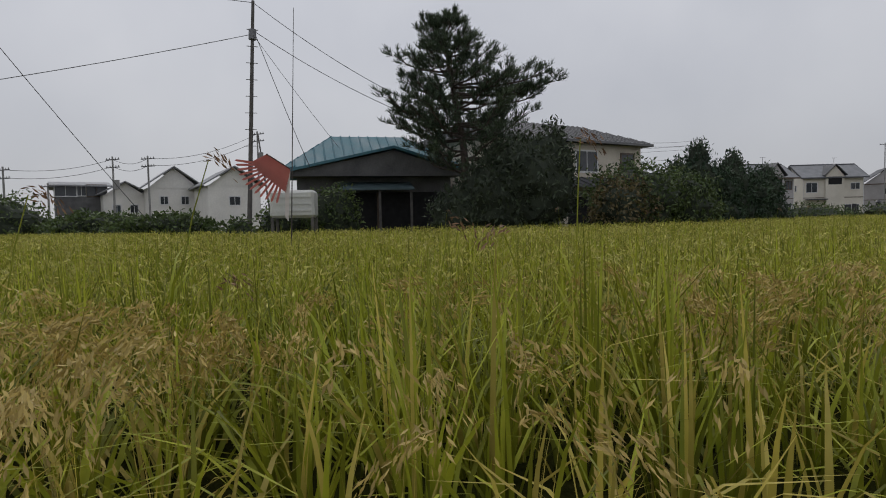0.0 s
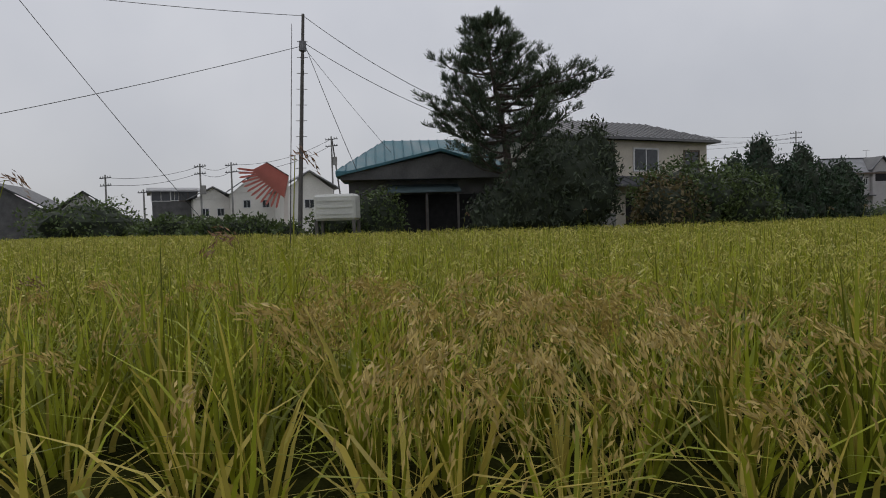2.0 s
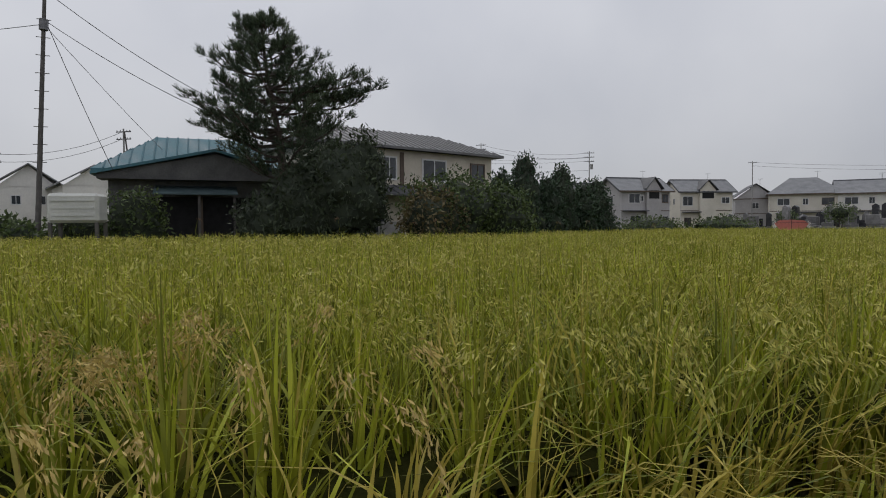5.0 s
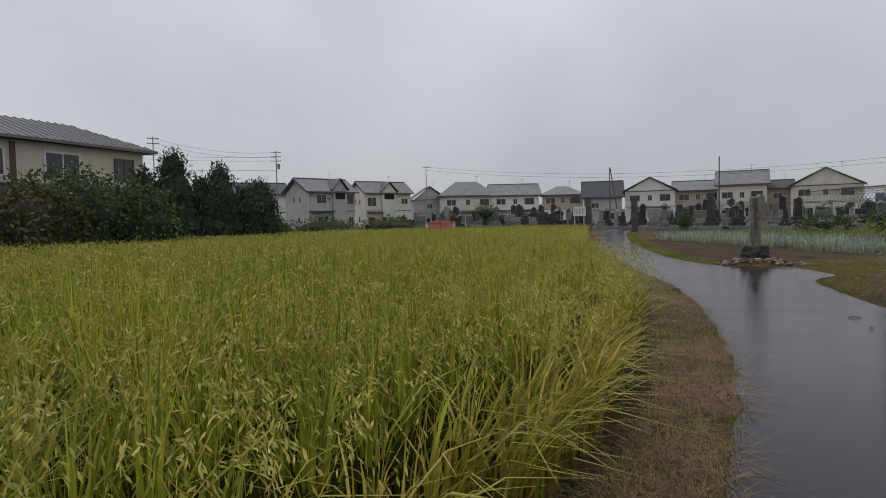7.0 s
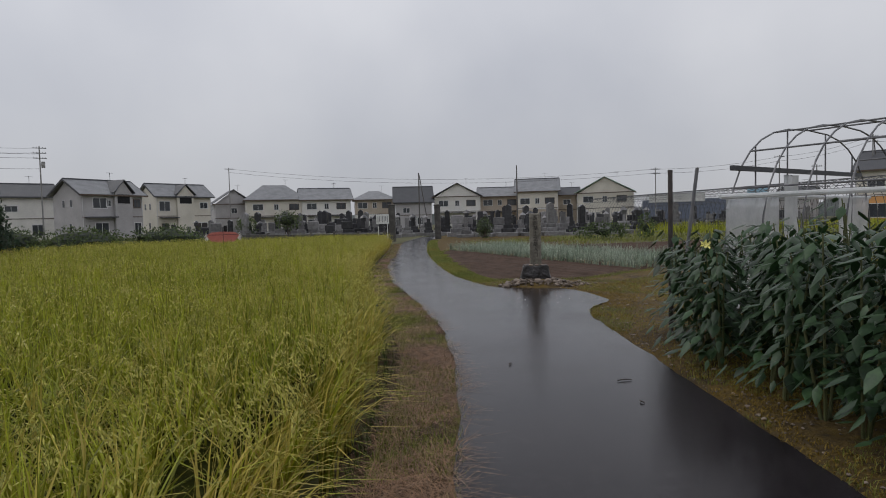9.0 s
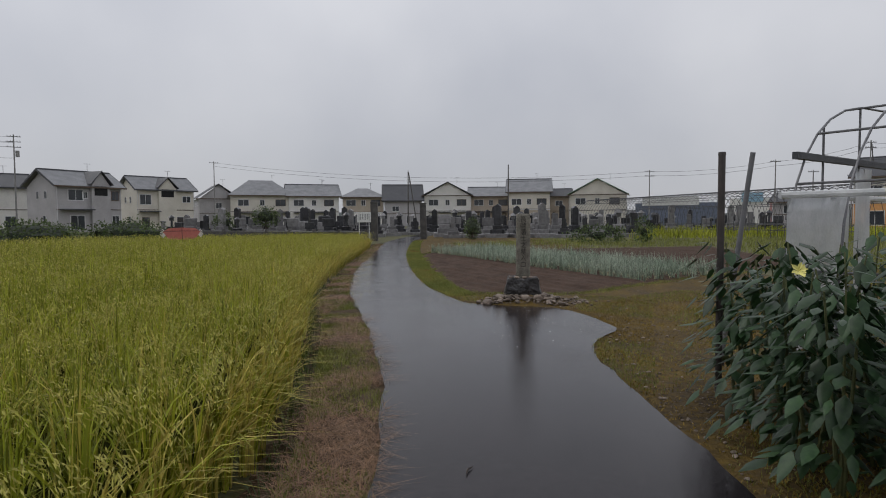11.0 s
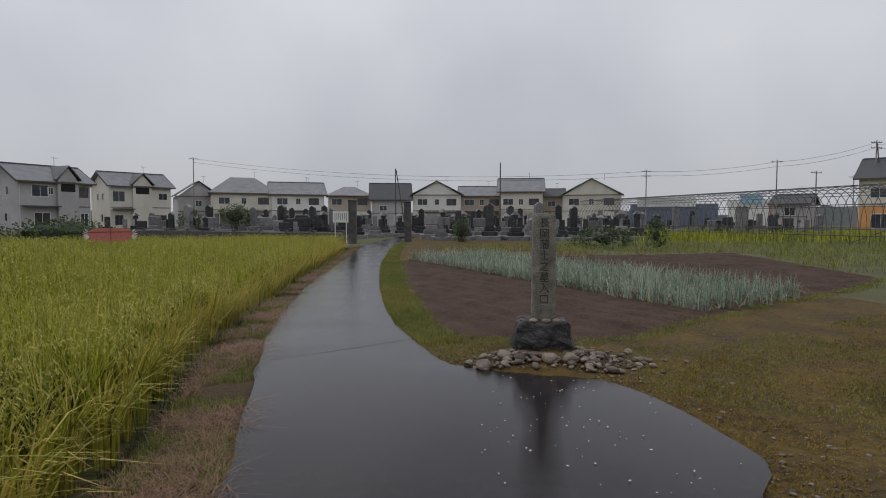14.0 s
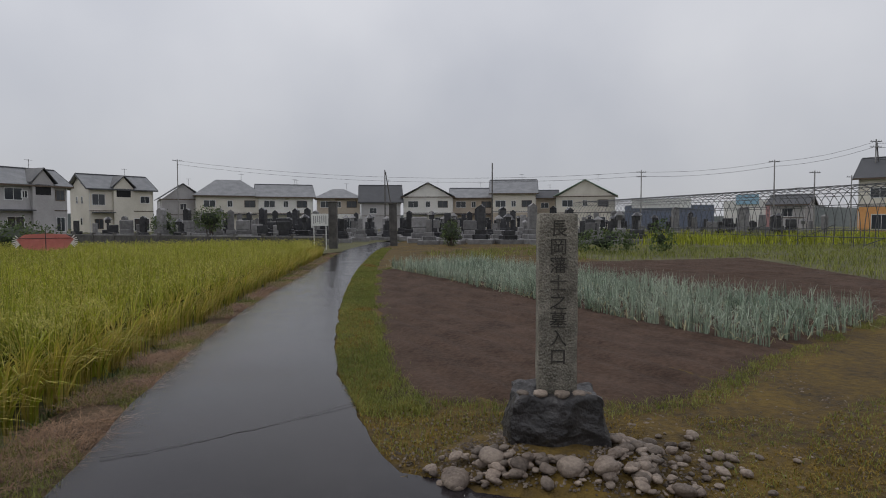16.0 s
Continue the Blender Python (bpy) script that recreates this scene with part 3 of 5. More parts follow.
grass("verge_grass", clumpy(right_pts, 0.9, -0.02, 7), 0.045, 0.005, M_GRASS, "short grass in patches on the gravel verge", z=-0.02)
lane_side = strip(lambda y: at_y(ROAD_R, y) + 0.02, lambda y: at_y(ROAD_R, y) + 0.62, 0.5, 30, 60000)
grass("lane_side_grass", clumpy(lane_side, 1.1, -0.25, 31), 0.06, 0.006, M_GRASS, "short green grass strip between lane and tilled plot", z=-0.02)
grass("moss_tufts", clumpy(right_pts, 1.4, -0.2, 17), 0.026, 0.008, M_MOSS, "low yellow-brown moss on the verge", z=-0.012, lean=1.0)
plot_edge = scatter([(2.2, 0.9), (7.2, 4.8), (12, 9), (12, 1), (5, -3.2), (2.6, -2.8), (1.3, -0.4)], 60000)
plot_edge = plot_edge[~inside(plot_edge[:, 0], plot_edge[:, 1], PLOT)]
grass("meadow_grass", clumpy(plot_edge, 0.8, -0.1, 2), 0.04, 0.007, M_GRASS, "worn grassy track beside the tilled plot", z=-0.015)
grass("track_moss", clumpy(plot_edge, 0.9, -0.25, 12), 0.03, 0.008, M_MOSS, "yellow-brown moss on the track", z=-0.012, lean=1.0)
rim = []
for a, b in zip(PLOT, PLOT[1:] + PLOT[:1]):
    n = int(600 * math.hypot(b[0] - a[0], b[1] - a[1]))
    u = rng.random((n, 1))
    rim.append(np.array(a) * (1 - u) + np.array(b) * u + rng.normal(0, 0.10, (n, 2)))
grass("plot_rim_grass", clumpy(np.concatenate(rim[:5] + rim[7:]), 1.2, -0.2, 6), 0.06, 0.006, M_GRASS, "sparse grass along the edge of the tilled plot", z=-0.02)
weeds = scatter([(7.4, 7.4), (10.8, 21.5), (-1, 18), (-3.2, 24), (3, 31), (38, 36), (34, 10), (13, 7)], 34000)
weeds = weeds[~inside(weeds[:, 0], weeds[:, 1], PLOT)]
grass("field_weeds", clumpy(weeds, 0.35, -0.25, 4), 0.24, 0.02, M_GRASS, "tall weeds along the far side of the plot", z=-0.03)
paddy_far = scatter([(9.58, 33.32), (49.33, 36.93), (45.8, 54.01), (10.36, 58.93)], 9000)
grass("far_rice_plants", paddy_far, 0.7, 0.05, M_RICE, "second patch of ripening rice behind the pipe frame", z=-0.03, lean=0.2)

# ---- leeks ----
heap = Heap()
A, B = np.array([3.0, 3.45]), np.array([-3.1, 15.0])
along = (B - A) / np.linalg.norm(B - A)
across = np.array([2.35, 1.85])
for row in range(6):
    k = int(np.linalg.norm(B - A) / 0.075)
    base = A + across * (row / 5) + np.outer(np.linspace(0, np.linalg.norm(B - A), k), along) + rng.normal(0, 0.04, (k, 2))
    r = np.repeat(base, 9, 0) + rng.normal(0, 0.025, (9 * k, 2))
    v, q, _, _ = blades(np.c_[r, np.full(len(r), 0.0)], rng.uniform(0.26, 0.58, len(r)), rng.uniform(0.009, 0.017, len(r)), np.abs(rng.normal(0.4, 0.42, len(r))), 4, droop=0.55, bend=2.2)
    heap.add(v, q, 0)
    r = np.repeat(base[::2], 2, 0) + rng.normal(0, 0.08, (2 * len(base[::2]), 2))
    v, q, _, _ = blades(np.c_[r, np.full(len(r), 0.02)], rng.uniform(0.16, 0.3, len(r)), np.full(len(r), 0.018), rng.uniform(1.0, 1.8, len(r)), 3, droop=0.55)
    heap.add(v, q, 1)
tagged(heap.build("leek_plants", [M_LEEK, M_LEEK_DRY]), "rows of blue-green leeks with some dry outer leaves", "leeks", kind="stuff")


# ---- the inscribed stone marker ----
def rough_stone(bm, x0, y0, z0, x1, y1, z1, cuts, amp, seed, taper=0.0, scale=6):
    b2 = bmesh.new()
    box(b2, x0, y0, z0, x1, y1, z1)
    bmesh.ops.subdivide_edges(b2, edges=b2.edges[:], cuts=cuts, use_grid_fill=True)
    cx, cy = (x0 + x1) / 2, (y0 + y1) / 2
    c = Vector((cx, cy, (z0 + z1) / 2))
    half = Vector((x1 - x0, y1 - y0, z1 - z0)) / 2
    for v in b2.verts:
        d = Vector(((v.co[k] - c[k]) / half[k] for k in range(3)))
        ex = sorted((abs(a) for a in d), reverse=True)
        cut = max(0, ex[1] - 0.86) * 0.35 * min(half)
        v.co -= Vector((math.copysign(cut, d.x), math.copysign(cut, d.y), math.copysign(cut, d.z)))
        k = 1 - taper * (v.co.z - z0) / (z1 - z0)
        v.co.x, v.co.y = cx + (v.co.x - cx) * k, cy + (v.co.y - cy) * k
        v.co += amp * noise.noise_vector(v.co * scale + Vector((seed, 0, 0))) + 0.4 * amp * noise.noise_vector(v.co * scale * 4 + Vector((seed, 0, 0)))
    tmp = bpy.data.meshes.new("tmp")
    b2.to_mesh(tmp)
    b2.free()
    bm.from_mesh(tmp)
    bpy.data.meshes.remove(tmp)
    return bm


marker = thing("stone_marker", (0.12, 0.11, 0), "upright lichen-grey granite marker with carved characters on a dark base stone", "stone marker")
bm = rough_stone(bmesh.new(), -0.12, -0.10, 0.35, 0.123, 0.11, 1.54, 9, 0.004, 3)
part("shaft", bm, M_PILLAR, marker, "weathered granite pillar", smooth=True)
bm = rough_stone(bmesh.new(), -0.33, -0.24, -0.05, 0.32, 0.26, 0.41, 17, 0.05, 8, taper=0.17, scale=5.0)
part("plinth", bm, M_PLINTH, marker, "rough dark wet base stone", smooth=True)
for k, ch in enumerate("長岡藩士之墓入口"):
    cu = bpy.data.curves.new("carved_character", "FONT")
    cu.body = ch
    cu.size = 0.112
    cu.align_x, cu.align_y = "CENTER", "CENTER"
    cu.extrude = 0.002
    tmp = bpy.data.objects.new("tmp", cu)
    me = bpy.data.meshes.new_from_object(tmp)
    bpy.data.objects.remove(tmp)
    me.materials.clear()
    me.materials.append(M_CARVED)
    share("carved_character", me, marker, pose(0.0, -0.1035, 1.44 - 0.114 * k, 90, 0, 0), "dark carved character" if k == 0 else "")

# stones heaped round it
pile = thing("rubble_heap", (0.12, -0.2, 0), "heap of wet river stones around the marker base", "stones")


def pebble_mesh(seed, sub=2):
    b = bmesh.new()
    bmesh.ops.create_icosphere(b, subdivisions=sub, radius=1.0)
    for v in b.verts:
        v.co += 0.28 * noise.noise_vector(v.co * 0.9 + Vector((seed * 7.3, 0, 0)))
    me = bpy.data.meshes.new("stone")
    b.to_mesh(me)
    b.free()
    me.polygons.foreach_set("use_smooth", [True] * len(me.polygons))
    me.materials.append(M_COBBLE)
    return me


PEBBLES = [pebble_mesh(s) for s in range(7)]
rs = random.Random(4)
bm = bmesh.new()
bmesh.ops.create_grid(bm, x_segments=30, y_segments=30, size=0.95)
for v in bm.verts:
    d = math.hypot(v.co.x / 1.25, v.co.y)
    v.co.z = 0.16 * max(0.0, 1 - max(0, d - 0.22) / 0.5) ** 1.3 - 0.03 + 0.02 * noise.noise(v.co * 7)
    v.co.y += 0.15
part("earth_mound", bm, M_VERGE, pile, "gritty earth under the stones", smooth=True)
spots = [(-0.26, -0.33, 0.055, 0.12), (0.02, -0.34, 0.085, 0.12), (0.22, -0.33, 0.07, 0.12), (-0.42, -0.22, 0.075, 0.12), (-0.62, -0.36, 0.085, 0.04), (0.42, -0.3, 0.06, 0.045), (0.5, -0.18, 0.06, 0.045), (0.62, -0.42, 0.06, 0.03)]
for k in range(330):
    if k < len(spots):
        x, y, r, z = spots[k]
    else:
        a, d = rs.uniform(-math.pi, math.pi * 0.35), abs(rs.gauss(0.0, 0.24))
        x, y = math.cos(a) * (0.36 + d * 1.5), -0.05 + math.sin(a) * (0.24 + d * 0.8)
        r = rs.choice((0.012, 0.016, 0.02, 0.024, 0.03, 0.04))
        z = 0.13 * max(0, 1 - d / 0.34) + 0.3 * r
        if (y < -0.42 and rs.random() < 0.3) or x + 0.12 < at_y(ROAD_R, y - 0.05) + 0.04 or y - 0.05 < -0.5:
            continue
    m = pose(x, y + 0.15, z, rs.uniform(-20, 20), rs.uniform(-20, 20), rs.uniform(0, 360)) @ Matrix.Diagonal((r * rs.uniform(0.9, 1.4), r, r * rs.uniform(0.5, 0.75), 1))
    share("stone", rs.choice(PEBBLES), pile, m)
for x, y, r in ((-0.2, 0.0, 0.035), (-0.09, -0.005, 0.042), (0.045, -0.01, 0.045), (0.15, 0.0, 0.04), (0.2, 0.01, 0.022)):
    st = new("offering_stone", PEBBLES[rs.randrange(7)])
    st.matrix_world = pose(x + 0.1, y - 0.03, 0.424, 0, 0, rs.uniform(0, 360)) @ Matrix.Diagonal((r * 1.2, r, r * 0.6, 1))
    tagged(st, "small rounded stone laid on the marker base", "stone", "stones on the base")

# fine gravel between the stones
hp = Heap()
n = 2600
a, d = rng.uniform(-np.pi, np.pi, n), np.abs(rng.normal(0, 0.5, n))
gp = np.c_[0.12 + np.cos(a) * (0.2 + d * 1.3), -0.12 + np.sin(a) * (0.15 + d * 0.75)]
extra = strip(lambda y: at_y(ROAD_R, y) + 0.02, lambda y: at_y(ROAD_R, y) + 4.5, -10, 2.5, 7000)
gp = np.concatenate([gp, clumpy(extra, 0.8, -0.1, 23)])
gp = gp[(gp[:, 0] > at_y(ROAD_R, gp[:, 1]) + 0.03) & ~((np.abs(gp[:, 0] - 0.13) < 0.33) & (np.abs(gp[:, 1] - 0.13) < 0.24)) & ~inside(gp[:, 0], gp[:, 1], PLOT)]
dd = np.hypot((gp[:, 0] - 0.12) / 1.25, gp[:, 1] + 0.05)
gz = np.maximum(0.16 * np.clip(1 - np.maximum(0, dd - 0.22) / 0.5, 0, 1) ** 1.3 - 0.03, -0.01)
s = rng.uniform(0.004, 0.010, len(gp))
corner = np.array([(-1, -1, 0), (1, -1, 0), (1, 1, 0), (-1, 1, 0), (-0.6, -0.6, 1), (0.6, -0.6, 1), (0.6, 0.6, 1), (-0.6, 0.6, 1)], float)
turn = rng.uniform(0, 6.28, len(gp))
cx = corner[None] * s[:, None, None] * rng.uniform(0.7, 1.3, (len(gp), 8, 1))
V = np.stack([cx[..., 0] * np.cos(turn)[:, None] - cx[..., 1] * np.sin(turn)[:, None], cx[..., 0] * np.sin(turn)[:, None] + cx[..., 1] * np.cos(turn)[:, None], cx[..., 2] * 0.9], -1) + np.c_[gp, gz][:, None]
faces = np.array([(0, 1, 5, 4), (1, 2, 6, 5), (2, 3, 7, 6), (3, 0, 4, 7), (4, 5, 6, 7)])
hp.add(V.reshape(-1, 3), (faces[None] + 8 * np.arange(len(gp))[:, None, None]).reshape(-1, 4), 0)
tagged(hp.build("fine_gravel", [M_GRIT]), "fine wet gravel around the marker and on the verge", "gravel", kind="stuff")

# loose pebbles on the verge
pb = thing("loose_gravel", (2, -1.5, 0), "scattered pebbles and grit on the verge", "gravel")
for k in range(240):
    u = rs.random()
    if u < 0.45:
        y = rs.uniform(-10, -4)
        x = at_y(ROAD_R, y) + abs(rs.gauss(0, 0.25)) + 0.05
    else:
        y = rs.uniform(-4, 0.9)
        x = max(at_y(ROAD_R, y), 0.65) + abs(rs.gauss(0, 0.5)) + 0.06
    r = rs.choice((0.006, 0.008, 0.01, 0.012, 0.018))
    share("pebble", rs.choice(PEBBLES), pb, pose(float(x) - 2, y + 1.5, -0.008, 0, 0, rs.uniform(0, 360)) @ Matrix.Diagonal((r * 1.3, r, r * 0.6, 1)))


# ---- leafy dark shrubs beside the lane ----
def leaf_quads(c, size, rnd, aspect=0.5, up=0.0, spread=1.0):
    """Pointed leaves of two folded quads at the places c, turned at random."""
    n = len(c)
    d = rnd.normal(0, 1, (n, 3)) * spread
    d[:, 2] += up
    d /= np.linalg.norm(d, axis=1, keepdims=True)
    s = np.cross(d, rnd.normal(0, 1, (n, 3)))
    s /= np.linalg.norm(s, axis=1, keepdims=True)
    nn = np.cross(d, s)
    L = (size * rnd.uniform(0.6, 1.3, n))[:, None]
    W = L * aspect
    V = np.stack([c, c + d * L * 0.45 + s * W * 0.5 + nn * W * 0.12, c + d * L - nn * W * 0.25, c + d * L * 0.45 - s * W * 0.5 + nn * W * 0.12], 1)
    return V.reshape(-1, 3), np.arange(4 * n).reshape(-1, 4)


def lumpy_points(n, centre, radii, rnd, inner=0.6, seed=0.0, rough=0.35, bottom=-1.0):
    d = rnd.normal(0, 1, (int(n * 1.6), 3))
    d /= np.linalg.norm(d, axis=1, keepdims=True)
    d = d[d[:, 2] > bottom][:n]
    lump = np.array([1 + rough * noise.noise(Vector(v) * 2.3 + Vector((seed, 0, 0))) + 0.5 * rough * noise.noise(Vector(v) * 6 + Vector((seed, 5, 0))) for v in d])
    return np.asarray(centre) + d * np.asarray(radii) * (lump * rnd.uniform(inner, 1.0, len(d)) ** 0.6)[:, None]


def core(bm, centre, radii, seed, k=0.72, bottom=None):
    made = bmesh.ops.create_icosphere(bm, subdivisions=3, radius=1.0)
    for v in made["verts"]:
        f = k * (1 + 0.3 * noise.noise(v.co * 2.3 + Vector((seed, 0, 0))))
        v.co = Vector((centre[0] + v.co.x * radii[0] * f, centre[1] + v.co.y * radii[1] * f, centre[2] + v.co.z * radii[2] * f))
        if bottom is not None:
            v.co.z = max(v.co.z, bottom)


def shrub(name, blobs, n, size, mat, label, category="shrub", aspect=0.5, core_mat=None, up=0.0, group="", core_k=0.72, trunk=True, mat2=None):
    base = blobs[0][0]
    ob = thing(name, (base[0], base[1], 0), label, category, group)
    hp = Heap()
    bm = bmesh.new()
    total = sum(r[0] * r[1] + r[2] * (r[0] + r[1]) for _, r in blobs)
    for k, (c, r) in enumerate(blobs):
        cc = (c[0] - base[0], c[1] - base[1], c[2])
        share_n = int(n * (r[0] * r[1] + r[2] * (r[0] + r[1])) / total)
        p = lumpy_points(share_n, cc, r, rng, seed=k * 3.1 + base[0])
        p = p[p[:, 2] > 0.02]
        v, q = leaf_quads(p, size, rng, aspect, up)
        hp.add(v, q, 1 if (mat2 is not None and k % 2) else 0)
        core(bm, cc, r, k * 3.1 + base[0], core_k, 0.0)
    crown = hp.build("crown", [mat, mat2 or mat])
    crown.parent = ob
    # leafless filling that stops views through the crown, its dark colour painted shade
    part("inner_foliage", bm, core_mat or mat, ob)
    if trunk:
        bm = bmesh.new()
        for k in range(4):
            a = k * 1.7
            tube(bm, (0.12 * math.cos(a), 0.12 * math.sin(a), -0.04), (0.3 * math.cos(a), 0.3 * math.sin(a), blobs[0][0][2]), 0.05, 0.03, 6)
        part("stem", bm, M_BARK, ob)
    return ob


def okra_plant(x, y, h, n, leafsize, seed, spread=0.45):
    """A stem with broad alternate leaves that hang outward."""
    rnd = np.random.default_rng(seed)
    ob = thing("leafy_plant", (x, y, -0.02), "tall dark green broad-leaved garden plant, wet and glossy", "plant", "broad-leaved plants")
    bm = bmesh.new()
    stems = []
    for k in range(3):
        a = rnd.uniform(0, 6.28)
        top = Vector((math.cos(a) * spread * 0.6, math.sin(a) * spread * 0.6, h * rnd.uniform(0.85, 1.0)))
        tube(bm, (0.03 * math.cos(a), 0.03 * math.sin(a), 0), top, 0.014, 0.005, 6)
        stems.append(top)
    part("stem", bm, M_STEM, ob)
    V, Q = [], []
    base = 0
    for k in range(n):
        top = stems[k % 3]
        t = rnd.uniform(0.06, 1.0) ** 0.8
        p = top * t
        a = rnd.uniform(0, 6.28)
        ln = leafsize * rnd.uniform(0.6, 1.25)
        st = rnd.uniform(0.25, 1.0) * spread * (1.15 - 0.55 * t)
        d = Vector((math.cos(a), math.sin(a), 0))
        s = Vector((-math.sin(a), math.cos(a), 0))
        c = p + d * st + Vector((0, 0, 0.10 * st))
        dip = rnd.uniform(-0.1, 0.95)
        ax = (d * math.cos(dip) - Vector((0, 0, 1)) * math.sin(dip)).normalized()
        up = s.cross(ax)
        w = ln * rnd.uniform(0.42, 0.6)
        rows_ = ((0, 0.05), (0.28, 0.95), (0.6, 0.8), (1.0, 0.04))
        for u, ww in rows_:
            mid = c + ax * ln * u - Vector((0, 0, 1)) * 0.22 * ln * u * u
            V += [mid - s * w * ww / 2 + up * 0.12 * w * ww, mid, mid + s * w * ww / 2 + up * 0.12 * w * ww]
        for r in range(3):
            b = base + 3 * r
            Q += [(b, b + 1, b + 4, b + 3), (b + 1, b + 2, b + 5, b + 4)]
        base += 12
    quads_object("leaves", np.array([tuple(v) for v in V]), np.array(Q), [M_BUSH], ob)
    return ob


rs = random.Random(11)
k = 0
for y in np.arange(-11.6, -5.7, 0.42):
    for x in (1.5, 1.92, 2.4, 2.9):
        xx = x + rs.uniform(-0.1, 0.1) + 0.14 * max(0, -7 - y)
        okra_plant(xx, float(y) + rs.uniform(-0.12, 0.12), rs.uniform(1.12, 1.36) + 0.14 * (x > 2.2) + 0.1 * (y < -7.5), 175 if x < 2.2 else 90, 0.13, 100 + k, spread=0.40)
        k += 1
for fx, fy, fz in ((1.48, -6.75, 1.12), (1.56, -6.62, 1.10)):
    bm = bmesh.new()
    for a in range(5):
        an = a * 2 * math.pi / 5
        vs = [bm.verts.new(v) for v in ((0, 0, 0), (0.03 * math.cos(an - 0.5), 0.03 * math.sin(an - 0.5), 0.03), (0.05 * math.cos(an), 0.05 * math.sin(an), 0.035), (0.03 * math.cos(an + 0.5), 0.03 * math.sin(an + 0.5), 0.03))]
        bm.faces.new(vs)
    fl = mesh_object("flower", bm, M_PETAL)
    fl.matrix_world = pose(fx, fy, fz, 60, 0, -20)
    tagged(fl, "pale yellow open flower on the dark shrub", "flower", "yellow flowers")

# posts beside the shrubs
post = thing("iron_post", (1.5, -5.42, -0.02), "upright dark brown iron post standing by the shrubs", "post")
part("shaft", tube(bmesh.new(), (0, 0, 0), (0.0, 0.0, 1.98), 0.028, 0.028, 10), M_ROD, post)
part("cap", tube(bmesh.new(), (0, 0, 1.98), (0, 0, 2.005), 0.032, 0.028, 10), M_ROD, post)
post = thing("leaning_pipe", (1.86, -4.5, -0.02), "grey metal pipe leaning beside the verge", "pipe")
part("shaft", tube(bmesh.new(), (0, 0, 0.12), (0.2, -0.14, 2.08), 0.024, 0.024, 10), M_ROD_G, post)
part("foot", tube(bmesh.new(), (0, 0.02, 0), (0, 0, 0.12), 0.03, 0.028, 10), M_ROD, post, "dark rusty foot")


# ---- pipe greenhouses ----
def hoop(w, h, n=18):
    pts = []
    for k in range(n + 1):
        a = math.pi * k / n
        x, z = -math.cos(a), math.sin(a)
        pts.append((w / 2 + w / 2 * math.copysign(abs(x) ** 0.75, x), h * max(0.0, z) ** 0.62))
    return pts


def pipe_house(corner, across, length, w, h, pitch, label, film, r=0.013, steel=None):
    steel = steel or M_STEEL
    across = Vector((*across, 0)).normalized()
    axis = Vector((across.y, -across.x, 0))
    m = Matrix.Translation((*corner, -0.03)) @ Matrix(((across.x, axis.x, 0, 0), (across.y, axis.y, 0, 0), (0, 0, 1, 0), (0, 0, 0, 1)))
    ob = thing("pipe_greenhouse", m, label, "greenhouse frame")
    n = int(length / pitch)
    bm = bmesh.new()
    prof = hoop(w, h)
    path_tube(bm, [(x, 0, z) for x, z in prof], r, 6)
    me = bpy.data.meshes.new("hoop")
    bm.to_mesh(me)
    bm.free()
    me.materials.append(steel)
    for k in range(n + 1):
        share("hoop", me, ob, pose(0, k * pitch, 0))
    for f in (0.14, 0.26, 0.38, 0.5, 0.62, 0.74, 0.86):
        x, z = prof[round(f * 18)]
        part("purlin", tube(bmesh.new(), (x, 0, z), (x, length, z), r, r, 6), steel, ob)
    for x in (0.02, w - 0.02):
        part("wall_rail", tube(bmesh.new(), (x, 0, 0.95), (x, length, 0.95), r, r, 6), steel, ob)
    if film:
        # end wall: uprights, door head and the milky film up to the rail
        for x in (w * 0.17, w * 0.36, w * 0.62, w * 0.83):
            z = np.interp(x, [p[0] for p in prof], [p[1] for p in prof])
            part("upright", tube(bmesh.new(), (x, 0, 0), (x, 0, float(z)), r, r, 6), steel, ob)
        part("door_head", box(bmesh.new(), 0.22, -0.03, 2.08, w * 0.9, 0.03, 2.15), M_ROOF, ob, "dark door rail")
        part("roll_bar", tube(bmesh.new(), (0.0, -0.03, 1.70), (w, -0.03, 1.70), 0.035, 0.035, 8), M_PLASTIC, ob, "rolled-up film")
        for x0, x1, z1 in ((0.03, w * 0.30, 1.7), (w * 0.33, w * 0.42, 2.05), (w * 0.72, w * 0.97, 1.7)):
            b = bmesh.new()
            bmesh.ops.create_grid(b, x_segments=14, y_segments=10, size=0.5)
            for v in b.verts:
                x, z = x0 + (v.co.x + 0.5) * (x1 - x0), 0.08 + (v.co.y + 0.5) * (z1 - 0.08)
                v.co = Vector((x, 0.02 + 0.03 * noise.noise((x * 5, z * 1.2, 1)), z))
            bmesh.ops.solidify(b, geom=b.faces[:], thickness=0.004)
            part("film_sheet", b, M_PLASTIC, ob, "milky plastic film", smooth=True)
        part("roll_bar", tube(bmesh.new(), (-0.03, 0, 1.70), (-0.03, length, 1.70), 0.035, 0.035, 8), M_PLASTIC, ob, "rolled-up film")
    else:
        part("foot_rail", tube(bmesh.new(), (0.0, 0, 0.55), (0.0, length, 0.55), r * 1.3, r * 1.3, 6), steel, ob)
        for k in range(0, n, 8):
            part("brace", tube(bmesh.new(), (0, k * pitch, 0.1), (0.0, min(length, k * pitch + 3.2), 1.3), r, r, 6), steel, ob)
    return ob


